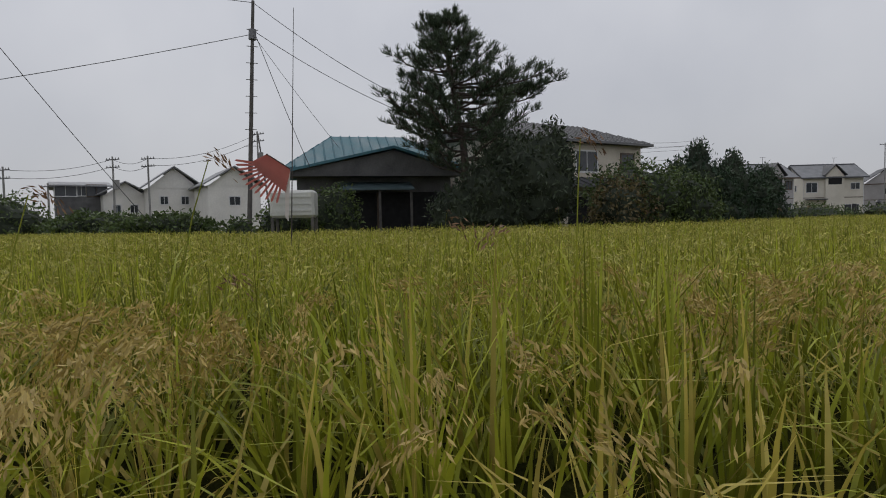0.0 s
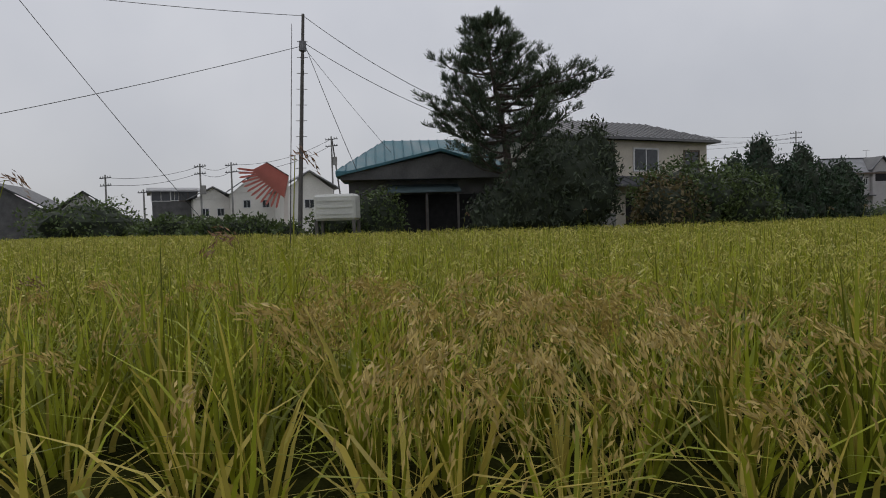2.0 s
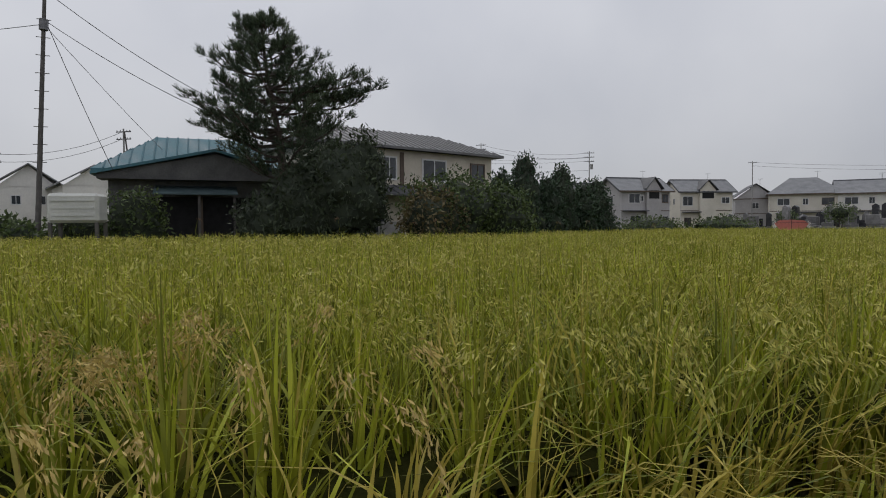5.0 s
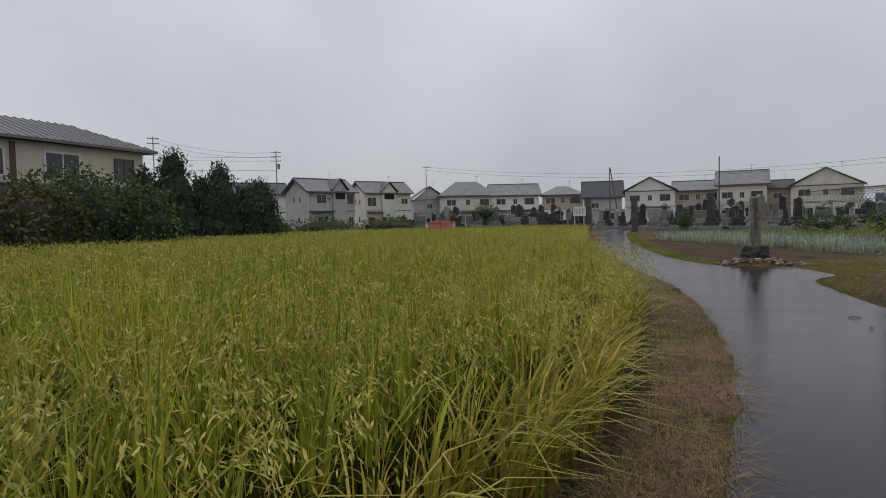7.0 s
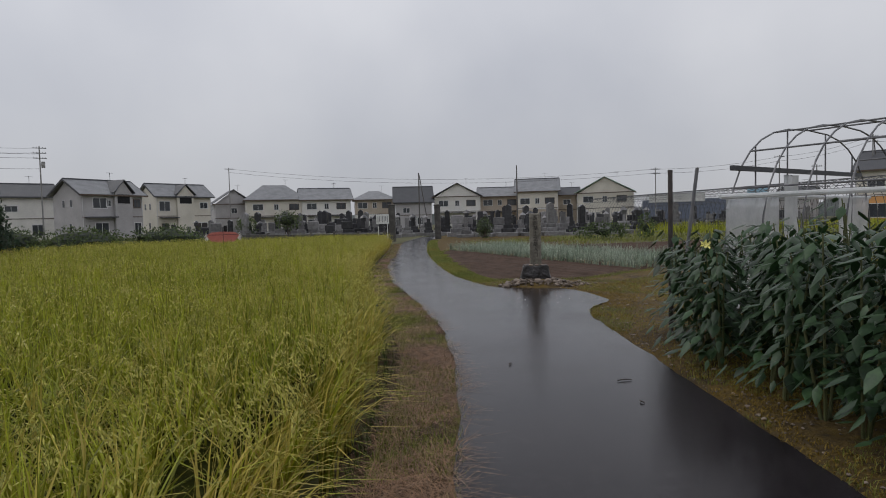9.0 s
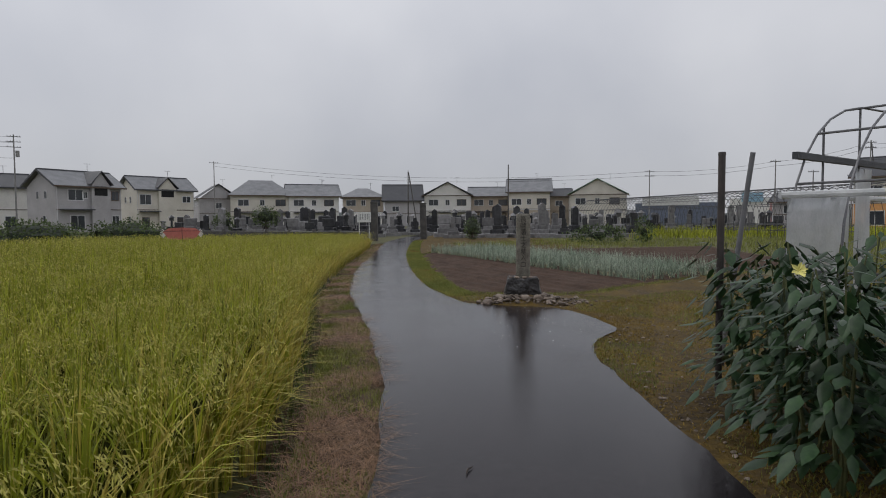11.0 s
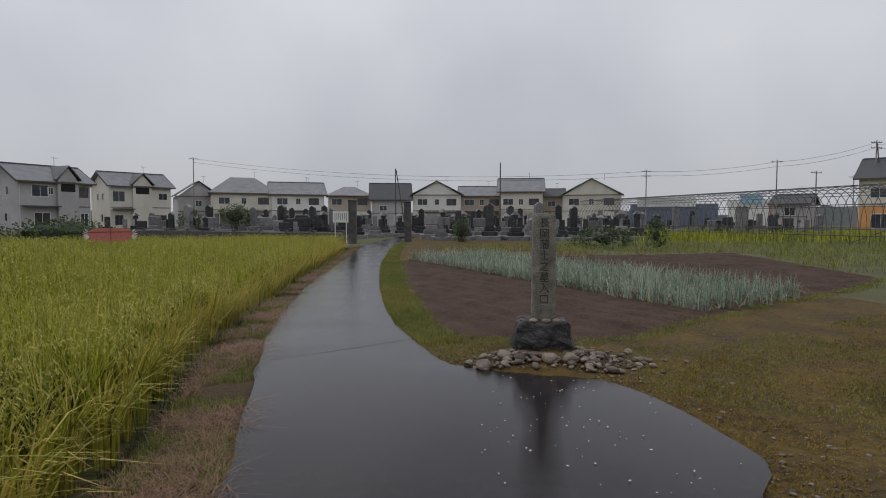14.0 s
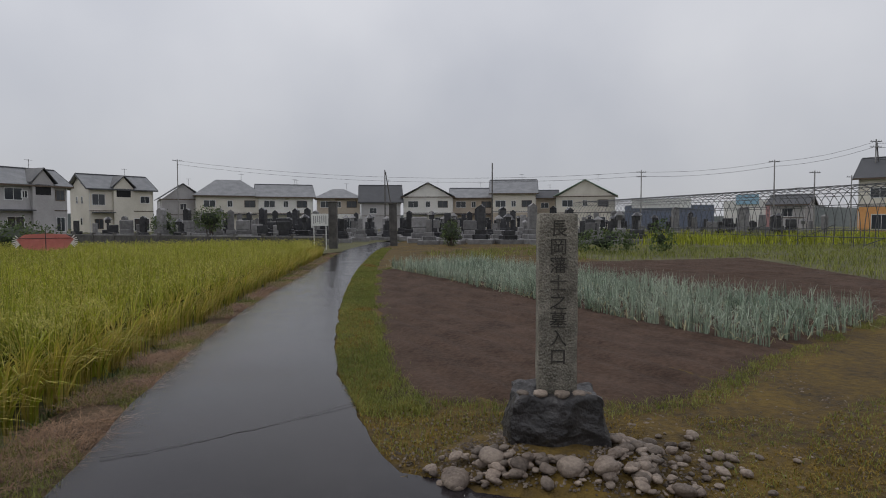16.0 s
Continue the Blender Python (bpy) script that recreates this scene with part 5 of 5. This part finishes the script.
# teal-roofed workshop
def workshop_extra(ob, w, d):
    bm = bmesh.new()
    slope_roof(bm, [(w * 0.25, -1.3, 2.35), (w * 0.72, -1.3, 2.35), (w * 0.72, 0.0, 2.75), (w * 0.25, 0.0, 2.75)], 0.05)
    part("awning", bm, M_AWNING, ob, "teal sheet awning")
    for x in (0.27, 0.5, 0.7):
        part("awning_post", box(bmesh.new(), w * x - 0.05, -1.2, 0, w * x + 0.05, -1.1, 2.37), M_WOODPOLE, ob)
    bm = bmesh.new()
    prism(bm, [(-0.3, 3.0), (w + 0.3, 3.0), (w + 0.3, 3.2), (w * 0.60, 4.15), (-0.3, 3.2)], -0.9, 0.4)
    part("front_gable", bm, M_SHED, ob, "grey front gable")
    for x0, z0, x1, z1 in ((-0.5, 3.15, w * 0.60, 4.22), (w * 0.60, 4.22, w + 0.6, 3.15)):
        bm = bmesh.new()
        slope_roof(bm, [(x0, -1.1, z0), (x1, -1.1, z1), (x1, 0.6, z1), (x0, 0.6, z0)], 0.12)
        part("gable_roof", bm, M_BLUE, ob, "teal gable edge")
    # the wall is closed; this panel's black stands for the shade inside
    part("open_front_shade", box(bmesh.new(), w * 0.2, -0.05, 0, w * 0.95, 0.05, 2.3), M_OPENING_SHADE, ob, "near-black panel for the open front, indoor shade in its colour")
    part("wooden_panel", box(bmesh.new(), w * 0.5, -0.12, 0, w * 0.52, -0.02, 2.3), M_TRIM, ob)


house((-30.22, -12.5), (-28.14, -5.7), 5.5, 3.3, 5.1, "hip", M_SHED, M_BLUE, "low workshop with a teal sheet-metal hipped roof", (), "", workshop_extra, ribs=0.45, name="workshop")


# beige two-storey house behind the shrubs
def beige_extra(ob, w, d):
    bm = bmesh.new()
    slope_roof(bm, [(0.2, -1.4, 2.55), (w, -1.4, 2.55), (w, 0.0, 3.1), (0.2, 0.0, 3.1)], 0.1)
    for k in range(20):
        x = 0.3 + k * (w - 0.4) / 19
        tube(bm, (x, -1.4, 2.67), (x, 0, 3.22), 0.03, 0.03, 4)
    part("porch_roof", bm, M_ROOF, ob, "dark ribbed porch roof")
    # flat panel for the doorway, shade painted as near-black
    part("doorway", box(bmesh.new(), w * 0.5, -0.05, 0, w * 0.7, 0.05, 2.1), M_OPENING_SHADE, ob, "near-black door panel, the shade within put into its colour")
    part("step_wall", box(bmesh.new(), w * 0.25, -1.2, 0, w * 0.36, -1.0, 1.2), M_CONCRETE, ob)
    part("corner_strip", box(bmesh.new(), w * 0.42, -0.06, 3.2, w * 0.44, 0.0, 5.0), M_TRIM, ob)


house((-28.72, -3.61), (-28.95, 8.4), 6.0, 5.1, 6.47, "hip", M_BEIGE, M_RIBBED, "beige two-storey house with a dark ribbed roof", ((0.36, 4.1, 1.0, 1.3), (0.62, 4.1, 1.8, 1.3), (0.9, 4.1, 1.2, 1.2), (0.3, 1.3, 0.9, 1.5)), "", beige_extra, ribs=0.4, name="house")


# ---- masts, poles and cables ----
def mast(place, top, r, label, rungs=0, lean=(0, 0)):
    ob = thing("mast", (*place, -0.03), label, "mast")
    t = Vector((lean[0], lean[1], top))
    part("pole", tube(bmesh.new(), (0, 0, 0), t, r, r * 0.6, 8), M_WOODPOLE, ob)
    for k in range(rungs):
        p = t * (0.35 + 0.6 * k / rungs)
        part("rung", tube(bmesh.new(), p + Vector((0, -0.22, 0)), p + Vector((0, 0.22, 0.02)), 0.015, 0.015, 5), M_STEEL, ob)
    if rungs:
        part("clamp", tube(bmesh.new(), t * 0.845, t * 0.885, r * 1.5, r * 1.5, 8), M_STEEL, ob)
    return ob


mast((-27.84, -15.25), 9.7, 0.10, "tall wooden radio mast with step irons and guy wires", rungs=9, lean=(0, 0.5))



def utility_pole(x, y, h, label, arms=2, brace=False, trafo=False, turn=0.0, r=0.15):
    ob = thing("utility_pole", Matrix.Translation((x, y, -0.03)) @ Matrix.Rotation(radians(turn), 4, "Z"), label, "utility pole", "utility poles")
    part("pole", tube(bmesh.new(), (0, 0, 0), (0, 0, h), r, r * 0.65, 8), M_CONCRETE if arms else M_WOODPOLE, ob)
    for k in range(arms):
        z = h - 0.35 - 0.75 * k
        part("crossarm", box(bmesh.new(), -0.85, -0.05, z, 0.85, 0.05, z + 0.09), M_STEEL, ob)
        for s in (-0.75, -0.35, 0.4, 0.75):
            part("insulator", tube(bmesh.new(), (s, 0, z + 0.09), (s, 0, z + 0.24), 0.05, 0.03, 6), M_CONCRETE, ob)
    if trafo:
        part("transformer", tube(bmesh.new(), (0.4, 0, h - 3.2), (0.4, 0, h - 2.3), 0.26, 0.26, 10), M_CONCRETE, ob)
    if brace:
        part("brace", tube(bmesh.new(), (1.6, 0, 0), (0.1, 0, h * 0.97), 0.1, 0.08, 6), M_WOODPOLE, ob)
    return ob


POLES = ((-69.4, 70.2, 14.0, 3, False, True), (-78.99, 52.86, 15.1, 2, False, False), (-57.58, 107.13, 13.5, 1, False, False), (-15.61, 92.5, 9.9, 0, True, False), (1.34, 77.75, 9.4, 0, False, False),
         (25.99, 96.27, 9.8, 2, False, False), (43.51, 88.81, 10.6, 1, False, False), (53.71, 82.09, 12.6, 2, True, False), (-69.52, -26.86, 6.6, 2, False, False), (-70.57, -18.23, 7.9, 2, False, True),
         (-70.68, -15.12, 8.1, 2, False, False), (-69.73, -4.45, 11.0, 2, True, True), (-70.08, -23.6, 5.2, 1, False, False), (47.68, 85.74, 8.7, 1, False, False), (60.16, 98.14, 8.9, 1, False, False))
for x, y, h, arms, br, tr in POLES:
    utility_pole(x, y, h, "grey concrete utility pole with crossarms" if arms else "bare dark wooden pole among the graves", arms, br, tr, turn=40 if x < -30 else 10, r=0.12)


def cable(a, b, sag, label="thin black overhead cable", r=0.012):
    a, b = Vector(a), Vector(b)
    bm = bmesh.new()
    pts = [a.lerp(b, k / 14) - Vector((0, 0, sag * 4 * (k / 14) * (1 - k / 14))) for k in range(15)]
    path_tube(bm, pts, r, 4)
    tagged(mesh_object("cable", bm, M_CABLE), label, "cable", "overhead cables")


top = Vector((-27.84, -14.75, 9.6))
cable(top, (-24.39, -8.02, 5.0), 0.35, "guy wire running from the mast to the pine")
cable(top - Vector((0, 0, 1.1)), (-24.4, -8.2, 4.6), 0.3, "guy wire running from the mast to the pine")
cable(top - Vector((0, 0, 1.1)), (-27.55, -12.76, 3.2), 0.1, "guy wire running down to the workshop roof")
cable(top - Vector((0, 0, 1.3)), (-31.94, -8.71, 3.4), 0.1, "guy wire running down behind the workshop")
cable(top, (-29.42, -32.73, 10.4), 0.3, "guy wire running out from the mast top")
cable(top - Vector((0, 0, 1.2)), (-26.95, -32.97, 3.0), 0.25, "guy wire running across the field")
cable((-27.76, -18.24, 0.4), (-26.47, -25.64, 10.7), 0.12, "thin wire slanting over the field")
for i, j, s in ((0, 1, 0.9), (8, 9, 0.5), (9, 10, 0.5), (10, 11, 0.8), (5, 6, 0.5), (6, 7, 0.5), (2, 5, 2.0)):
    for k in (0, 0.7):
        a, b = POLES[i], POLES[j]
        cable((a[0], a[1], a[2] - 0.3 - k), (b[0], b[1], b[2] - 0.3 - k), s, r=0.02)
for p, q in (((-69.4, 70.2), (-100.09, 36.97)), ((53.71, 82.09), (81.93, 60.18))):
    h = 12.8 if p[0] < 0 else 12.0
    for k in (0, 0.6, 2.2):
        cable((*p, h - k), (*q, h + 1.5 - k), 0.8, r=0.02)

# pale tank body on blocks beside the mast
tank = thing("storage_box", Matrix.Translation((-24.85, -14.3, 0)) @ Matrix.Rotation(radians(62), 4, "Z"), "pale weathered box body standing on a steel stand", "storage box")
part("body", box(bmesh.new(), -0.78, -0.45, 1.15, 0.78, 0.45, 2.12, bevel=0.09), M_BOX, tank)
for z in (1.4, 1.64, 1.88):
    part("rib", box(bmesh.new(), -0.64, -0.475, z - 0.025, 0.64, -0.44, z + 0.025), M_BOX, tank)
for x in (-0.7, 0.7):
    for y in (-0.38, 0.38):
        part("leg", box(bmesh.new(), x - 0.05, y - 0.05, 0, x + 0.05, y + 0.05, 1.16), M_WOODPOLE, tank)


# ---- bird-scaring kites ----
def bird_kite(m, span, label, pole=None):
    ob = thing("bird_scarer_kite", m, label, "kite", "bird-scaring kites")
    bm = bmesh.new()
    pts = [(-span / 2, 0.0), (-span * 0.36, -span * 0.20), (0, -span * 0.24), (span * 0.36, -span * 0.20), (span / 2, 0.0), (span * 0.36, span * 0.10), (0, span * 0.12), (-span * 0.36, span * 0.10)]
    prism(bm, pts, -0.003, 0.003)
    part("sail", bm, M_KITE, ob, "red nylon sail")
    for s in (-1, 1):
        for k in range(7):
            a = radians(-35 + k * 16)
            bm = bmesh.new()
            root = Vector((s * (span * 0.40), 0, -0.04 * span))
            d = Vector((s * math.cos(a), 0, math.sin(a) - 0.35)).normalized()
            n = Vector((-d.z, 0, d.x)) * 0.016 * span
            e = root + d * span * 0.17
            vs = [bm.verts.new(v) for v in (root - n, root + n, e + n * 0.5, e - n * 0.5)]
            f = bm.faces.new(vs)
            bmesh.ops.solidify(bm, geom=[f], thickness=0.004)
            part("feather", bm, M_KITE_W, ob, "white striped wing tip" if k == 0 else "")
    part("spine", tube(bmesh.new(), (0, -0.01, -0.27 * span), (0, -0.01, 0.15 * span), 0.012, 0.012, 5), M_ROD, ob)
    part("spar", tube(bmesh.new(), (-span * 0.48, -0.01, 0.02 * span), (span * 0.48, -0.01, 0.02 * span), 0.01, 0.01, 5), M_ROD, ob)
    if pole:
        part("pole", tube(bmesh.new(), (0, 0.0, -pole), (0, 0.02, 0.35), 0.015, 0.012, 6), M_ROD, ob)
    return ob


bird_kite(pose(-13.8, 14.05, 0.98, -8, 0, 38), 1.5, "red bird-shaped kite with white wing tips low over the rice", pole=1.0)


# fan-tailed kite on its pole near the mast
fan = thing("bird_scarer_kite", Matrix.Translation((-13.9, -17.75, -0.55)) @ Matrix.Rotation(radians(76), 4, "Z"), "faded red fan-shaped bird scarer hanging from a thin pole", "kite", "bird-scaring kites")
part("pole", tube(bmesh.new(), (0, 0, 0), (0.22, 0.1, 5.2), 0.014, 0.005, 6), M_ROD, fan)
# the wing hangs from a sloping upper edge, its long feathers falling away to one side
part("wing", prism(bmesh.new(), [(-0.014, 2.03), (0.070, 2.429), (-0.315, 2.681), (-0.560, 2.555), (-0.434, 2.38), (-0.224, 2.205)], -0.004, 0.004), M_KITE, fan)
part("spar", tube(bmesh.new(), (0.07, -0.01, 2.436), (-0.315, -0.01, 2.688), 0.01, 0.01, 5), M_ROD, fan)
for k in range(12):
    a = radians(172 + k * 7.5)
    u = k / 11
    root = Vector((-0.434 + 0.364 * u, 0.0, 2.527 - 0.294 * u))
    d = Vector((math.cos(a), 0, math.sin(a)))
    n = Vector((-d.z, 0, d.x)) * 0.02
    e = root + d * (0.364 + 0.07 * math.sin(u * 3.1))
    bm = bmesh.new()
    f = bm.faces.new([bm.verts.new(v) for v in (root - n, root + n, e + n * 0.9, e + d * 0.035, e - n * 0.9)])
    bmesh.ops.solidify(bm, geom=[f], thickness=0.004)
    part("feather", bm, M_KITE, fan)
part("tail", prism(bmesh.new(), [(-0.042, 1.61), (0.014, 1.54), (0.070, 2.415), (-0.028, 2.065)], -0.004, 0.004), M_KITE_W, fan, "pale hanging tail")

# tall seed-bearing weeds standing above the rice
for k, (x, y, h, lean) in enumerate(((-6.11, -19.38, 1.05, 0.3), (-5.62, -18.93, 1.42, 0.1), (-5.72, -19.01, 1.02, -0.5), (-6.69, -21.07, 1.22, 0.4), (-6.57, -20.43, 1.37, 0.5), (-6.51, -20.24, 0.82, 0.1),
                                     (-14.69, -8.0, 1.20, 0.3), (-15.52, -6.24, 1.30, -0.3), (-14.1, -2.92, 1.20, 0.4), (-13.86, -1.73, 1.25, 0.35), (-12.78, 0.41, 1.10, 0.3), (-16.77, -12.93, 1.30, 0.3), (-17.1, -8.7, 1.35, -0.2))):
    ob = thing("tall_weed", (x, y, -0.25), "tall grass weed with a bent seed head above the rice", "weed", "tall weeds")
    hh = h + 0.12
    path_tube_pts = [(0.12 * lean * (u / 6) ** 2, 0.35 * lean * (u / 6) ** 3, hh * u / 6) for u in range(7)]
    part("stalk", path_tube(bmesh.new(), path_tube_pts, [0.006 - 0.0006 * u for u in range(7)], 5), M_RICE, ob)
    hp = Heap()
    tip = np.array(path_tube_pts[-1])
    panicles(hp, np.repeat([tip], 5, 0) + rng.normal(0, 0.01, (5, 3)), np.full(5, 1.57 if lean > 0 else -1.57) + rng.normal(0, 0.4, 5), 0.17, 7, 0, 0.008)
    v, q, _, _ = blades(np.repeat([(0, 0, hh * 0.55)], 3, 0), rng.uniform(0.3, 0.45, 3), np.full(3, 0.014), rng.uniform(0.5, 1.0, 3), 3)
    head = hp.build("seed_head", [M_STRAW])
    head.parent = ob
    for j in range(3):
        quads_object("leaf", v[8 * j:8 * j + 8], q[:3], [M_RICE], ob)

# old timbers leaning under the pine
for k, (x0, y0, z0, x1, y1, z1) in enumerate(((-22.69, -9.95, 0.0, -22.53, -8.38, 1.25), (-22.46, -9.32, 0.0, -22.61, -8.09, 1.7), (-22.54, -8.75, 0.0, -22.63, -8.46, 1.9), (-22.38, -9.7, 0.35, -22.31, -7.93, 0.9))):
    bm = tube(bmesh.new(), (x0, y0, z0), (x1, y1, z1), 0.07, 0.06, 4)
    tagged(mesh_object("timber", bm, M_CONCRETE), "pale weathered timber leaning under the pine", "timber", "leaning timbers")

# ---- cemetery ----
for nm, (x, y), lean in (("gate_pillar", (-8.75, 30.2), 0), ("gate_pillar", (-5.75, 33.6), -1)):
    g = thing(nm, pose(x, y, 0, 0, lean, 5), "square granite gate pillar at the cemetery entrance", "gate pillar", "cemetery gate")
    part("shaft", rough_stone(bmesh.new(), -0.24, -0.24, -0.05, 0.24, 0.24, 2.62, 4, 0.01, x), M_GATE, g)
    part("cap", box(bmesh.new(), -0.27, -0.27, 2.58, 0.27, 0.27, 2.68, bevel=0.03), M_GATE, g)
sign = thing("notice_board", pose(-9.2, 29.0, 0, 0, 0, 12), "white notice board on two white posts", "sign")
part("board", box(bmesh.new(), -0.46, -0.02, 1.28, 0.46, 0.02, 1.95, bevel=0.008), M_SIGN, sign)
for x in (-0.33, 0.33):
    part("post", tube(bmesh.new(), (x, 0.045, -0.03), (x, 0.045, 1.9), 0.025, 0.025, 8), M_SIGN, sign)
for k in range(7):
    x = -0.33 + k * 0.11
    part("text_line", box(bmesh.new(), x - 0.018, -0.026, 1.40 + 0.04 * (k % 3), x + 0.018, -0.021, 1.84), M_INK, sign)

# low wall towards the rice
wall = thing("cemetery_wall", (0, 0, 0), "low grey concrete wall with posts along the graves", "wall")
P0, P1 = Vector((-9.6, 31.5, 0)), Vector((-33.64, 41.3, 0))
dirn = (P1 - P0).normalized()
for k in range(11):
    a, b = P0.lerp(P1, k / 11), P0.lerp(P1, (k + 1) / 11)
    m = Matrix.Translation(a) @ Matrix.Rotation(math.atan2(dirn.y, dirn.x), 4, "Z")
    L = (b - a).length
    bm = box(bmesh.new(), 0.1, -0.07, -0.05, L - 0.1, 0.07, 0.55, m=m)
    part("panel", bm, M_GATE, wall)
    part("post", box(bmesh.new(), -0.1, -0.11, -0.05, 0.1, 0.11, 0.75, bevel=0.02, m=m), M_GATE, wall)
    part("coping", box(bmesh.new(), 0.1, -0.1, 0.55, L - 0.1, 0.1, 0.63, m=m), M_GRAVE_L, wall)


def grave_meshes(kind, dark):
    mt = M_GRAVE_D if dark else M_GRAVE_L
    ob = thing("gravestone", (0, 0, 0), "polished dark granite gravestone on stepped base" if dark else "weathered grey granite gravestone on stepped base", "gravestone", "gravestones")
    part("kerb", box(bmesh.new(), -0.75, -0.9, -0.05, 0.75, 0.75, 0.32, bevel=0.03), M_GRAVE_L, ob)
    part("step", box(bmesh.new(), -0.5, -0.45, 0.32, 0.5, 0.55, 0.62, bevel=0.03), mt, ob)
    part("base", box(bmesh.new(), -0.36, -0.3, 0.62, 0.36, 0.42, 0.92, bevel=0.03), mt, ob)
    if kind == 0:
        part("shaft", box(bmesh.new(), -0.19, -0.14, 0.92, 0.19, 0.24, 1.85, bevel=0.03), mt, ob)
    elif kind == 1:
        part("slab", box(bmesh.new(), -0.48, -0.06, 0.92, 0.48, 0.16, 1.6, bevel=0.05), mt, ob)
    elif kind == 2:
        part("shaft", box(bmesh.new(), -0.24, -0.2, 0.92, 0.24, 0.3, 2.3, bevel=0.03), mt, ob)
        part("crest", prism(bmesh.new(), [(-0.24, 2.3), (0.24, 2.3), (0.0, 2.48)], -0.2, 0.3), mt, ob)
    else:
        part("post", tube(bmesh.new(), (0, 0.05, 0.92), (0, 0.05, 1.5), 0.12, 0.1, 8), mt, ob)
        part("lantern_box", box(bmesh.new(), -0.17, -0.12, 1.5, 0.17, 0.22, 1.8, bevel=0.02), mt, ob)
        bm = bmesh.new()
        bmesh.ops.create_cone(bm, cap_ends=True, segments=6, radius1=0.38, radius2=0.05, depth=0.26, matrix=Matrix.Translation((0, 0.05, 1.93)))
        part("lantern_roof", bm, mt, ob)
    for x in (-0.62, 0.62):
        part("vase", tube(bmesh.new(), (x * 0.7, -0.5, 0.32), (x * 0.7, -0.5, 0.58), 0.06, 0.07, 8), mt, ob)
    return ob


GRAVES = [grave_meshes(k, d) for k in range(4) for d in (True, False)]
rs = random.Random(9)
placed = 0
for row, y in enumerate((36.2, 39.2, 42.4, 45.9, 49.7, 54.0, 59.0)):
    x = -35 + row
    while x < 28:
        x += rs.uniform(1.55, 2.15)
        yy = y + (-(x + 8) * 0.28 if x < -8 else (x + 5) * 0.10 if x > -5 else 0) + rs.uniform(-0.3, 0.3)
        if -9.4 < x < -5.0 and yy < 43:
            continue
        if x > 11 and row < 3:
            continue
        g = GRAVES[2 * rs.randrange(4) + (rs.random() < 0.45)]
        m = pose(x, yy, -0.03, 0, 0, rs.uniform(-14, 14) + (8 if x < -7 else 0)) @ Matrix.Scale(rs.uniform(0.78, 1.18), 4)
        if placed < len(GRAVES):
            GRAVES[placed].matrix_world = m
        else:
            c = copy_thing(g, Matrix())
            c.matrix_basis = m
        placed += 1
shrub("grave_shrub", [((-24.8, 41.29, 1.21), (0.99, 0.99, 1.10))], 900, 0.16, M_HEDGE, "small clipped tree among the graves", core_mat=M_CORE_SHADE, core_k=0.5)
shrub("grave_shrub", [((-19.44, 37.62, 1.76), (1.21, 0.99, 0.88))], 900, 0.16, M_HEDGE, "small clipped tree among the graves", core_mat=M_CORE_SHADE, core_k=0.5)
shrub("grave_shrub", [((-2.14, 32.85, 0.77), (0.66, 0.66, 0.88))], 700, 0.12, M_HEDGE, "small flowering shrub before the graves", core_mat=M_CORE_SHADE, core_k=0.5)


# twigs and petals fallen on the wet lane
for x, y, yaw, ln in ((0.48, -7.78, 20, 0.07), (-0.5, -7.2, 75, 0.05), (0.49, -8.4, 120, 0.03)):
    bm = path_tube(bmesh.new(), [(-ln, 0, 0.006), (0, 0.008, 0.01), (ln, -0.004, 0.005)], [0.004, 0.006, 0.003], 5)
    tw = mesh_object("twig", bm, M_BARK)
    tw.matrix_world = pose(x, y, 0.012, 0, 0, yaw)
    tagged(tw, "small dark twig lying on the wet asphalt", "twig", "fallen twigs")
hp = Heap()
pp = np.c_[rng.uniform(-0.5, 1.25, 130), rng.uniform(-3.9, -0.55, 130)]
pp = pp[pp[:, 0] < at_y(ROAD_R, pp[:, 1]) - 0.05]
v, q = leaf_quads(np.c_[pp, np.full(len(pp), 0.020)], 0.022, rng, 0.7, 0.0)
v[:, 2] = 0.0165 + 0.15 * (v[:, 2] - 0.0165).clip(0, 0.02)
hp.add(v, q, 0)
tagged(hp.build("fallen_petals", [M_SIGN]), "pale petals and specks stuck to the wet asphalt", "petals", kind="stuff")

# flat ring for far trees and roofs round the plain, haze painted as pale grey
n = 360
ang = np.linspace(0, 2 * np.pi, n, endpoint=False)
rad = 190 + 14 * np.sin(ang * 5)
hgt = np.array([3.6 + 2.6 * noise.noise((math.cos(a) * 9, math.sin(a) * 9, 0)) + 1.6 * noise.noise((math.cos(a) * 40, math.sin(a) * 40, 3)) for a in ang])
ring = np.stack([rad * np.cos(ang), rad * np.sin(ang)], 1)
V = np.concatenate([np.c_[ring, np.full(n, -0.3)], np.c_[ring, hgt]])
k = np.arange(n)
M_FAR = material("far_trees_haze_tint", (0.16, 0.18, 0.18), (0.26, 0.28, 0.28), scale=0.15, rough=1.0, spec=0.0)
tagged(quads_object("backdrop", V, np.stack([k, (k + 1) % n, (k + 1) % n + n, k + n], 1), [M_FAR]), "flat band for distant trees and roofs on the horizon, haze put into its colour", "backdrop", kind="structure")
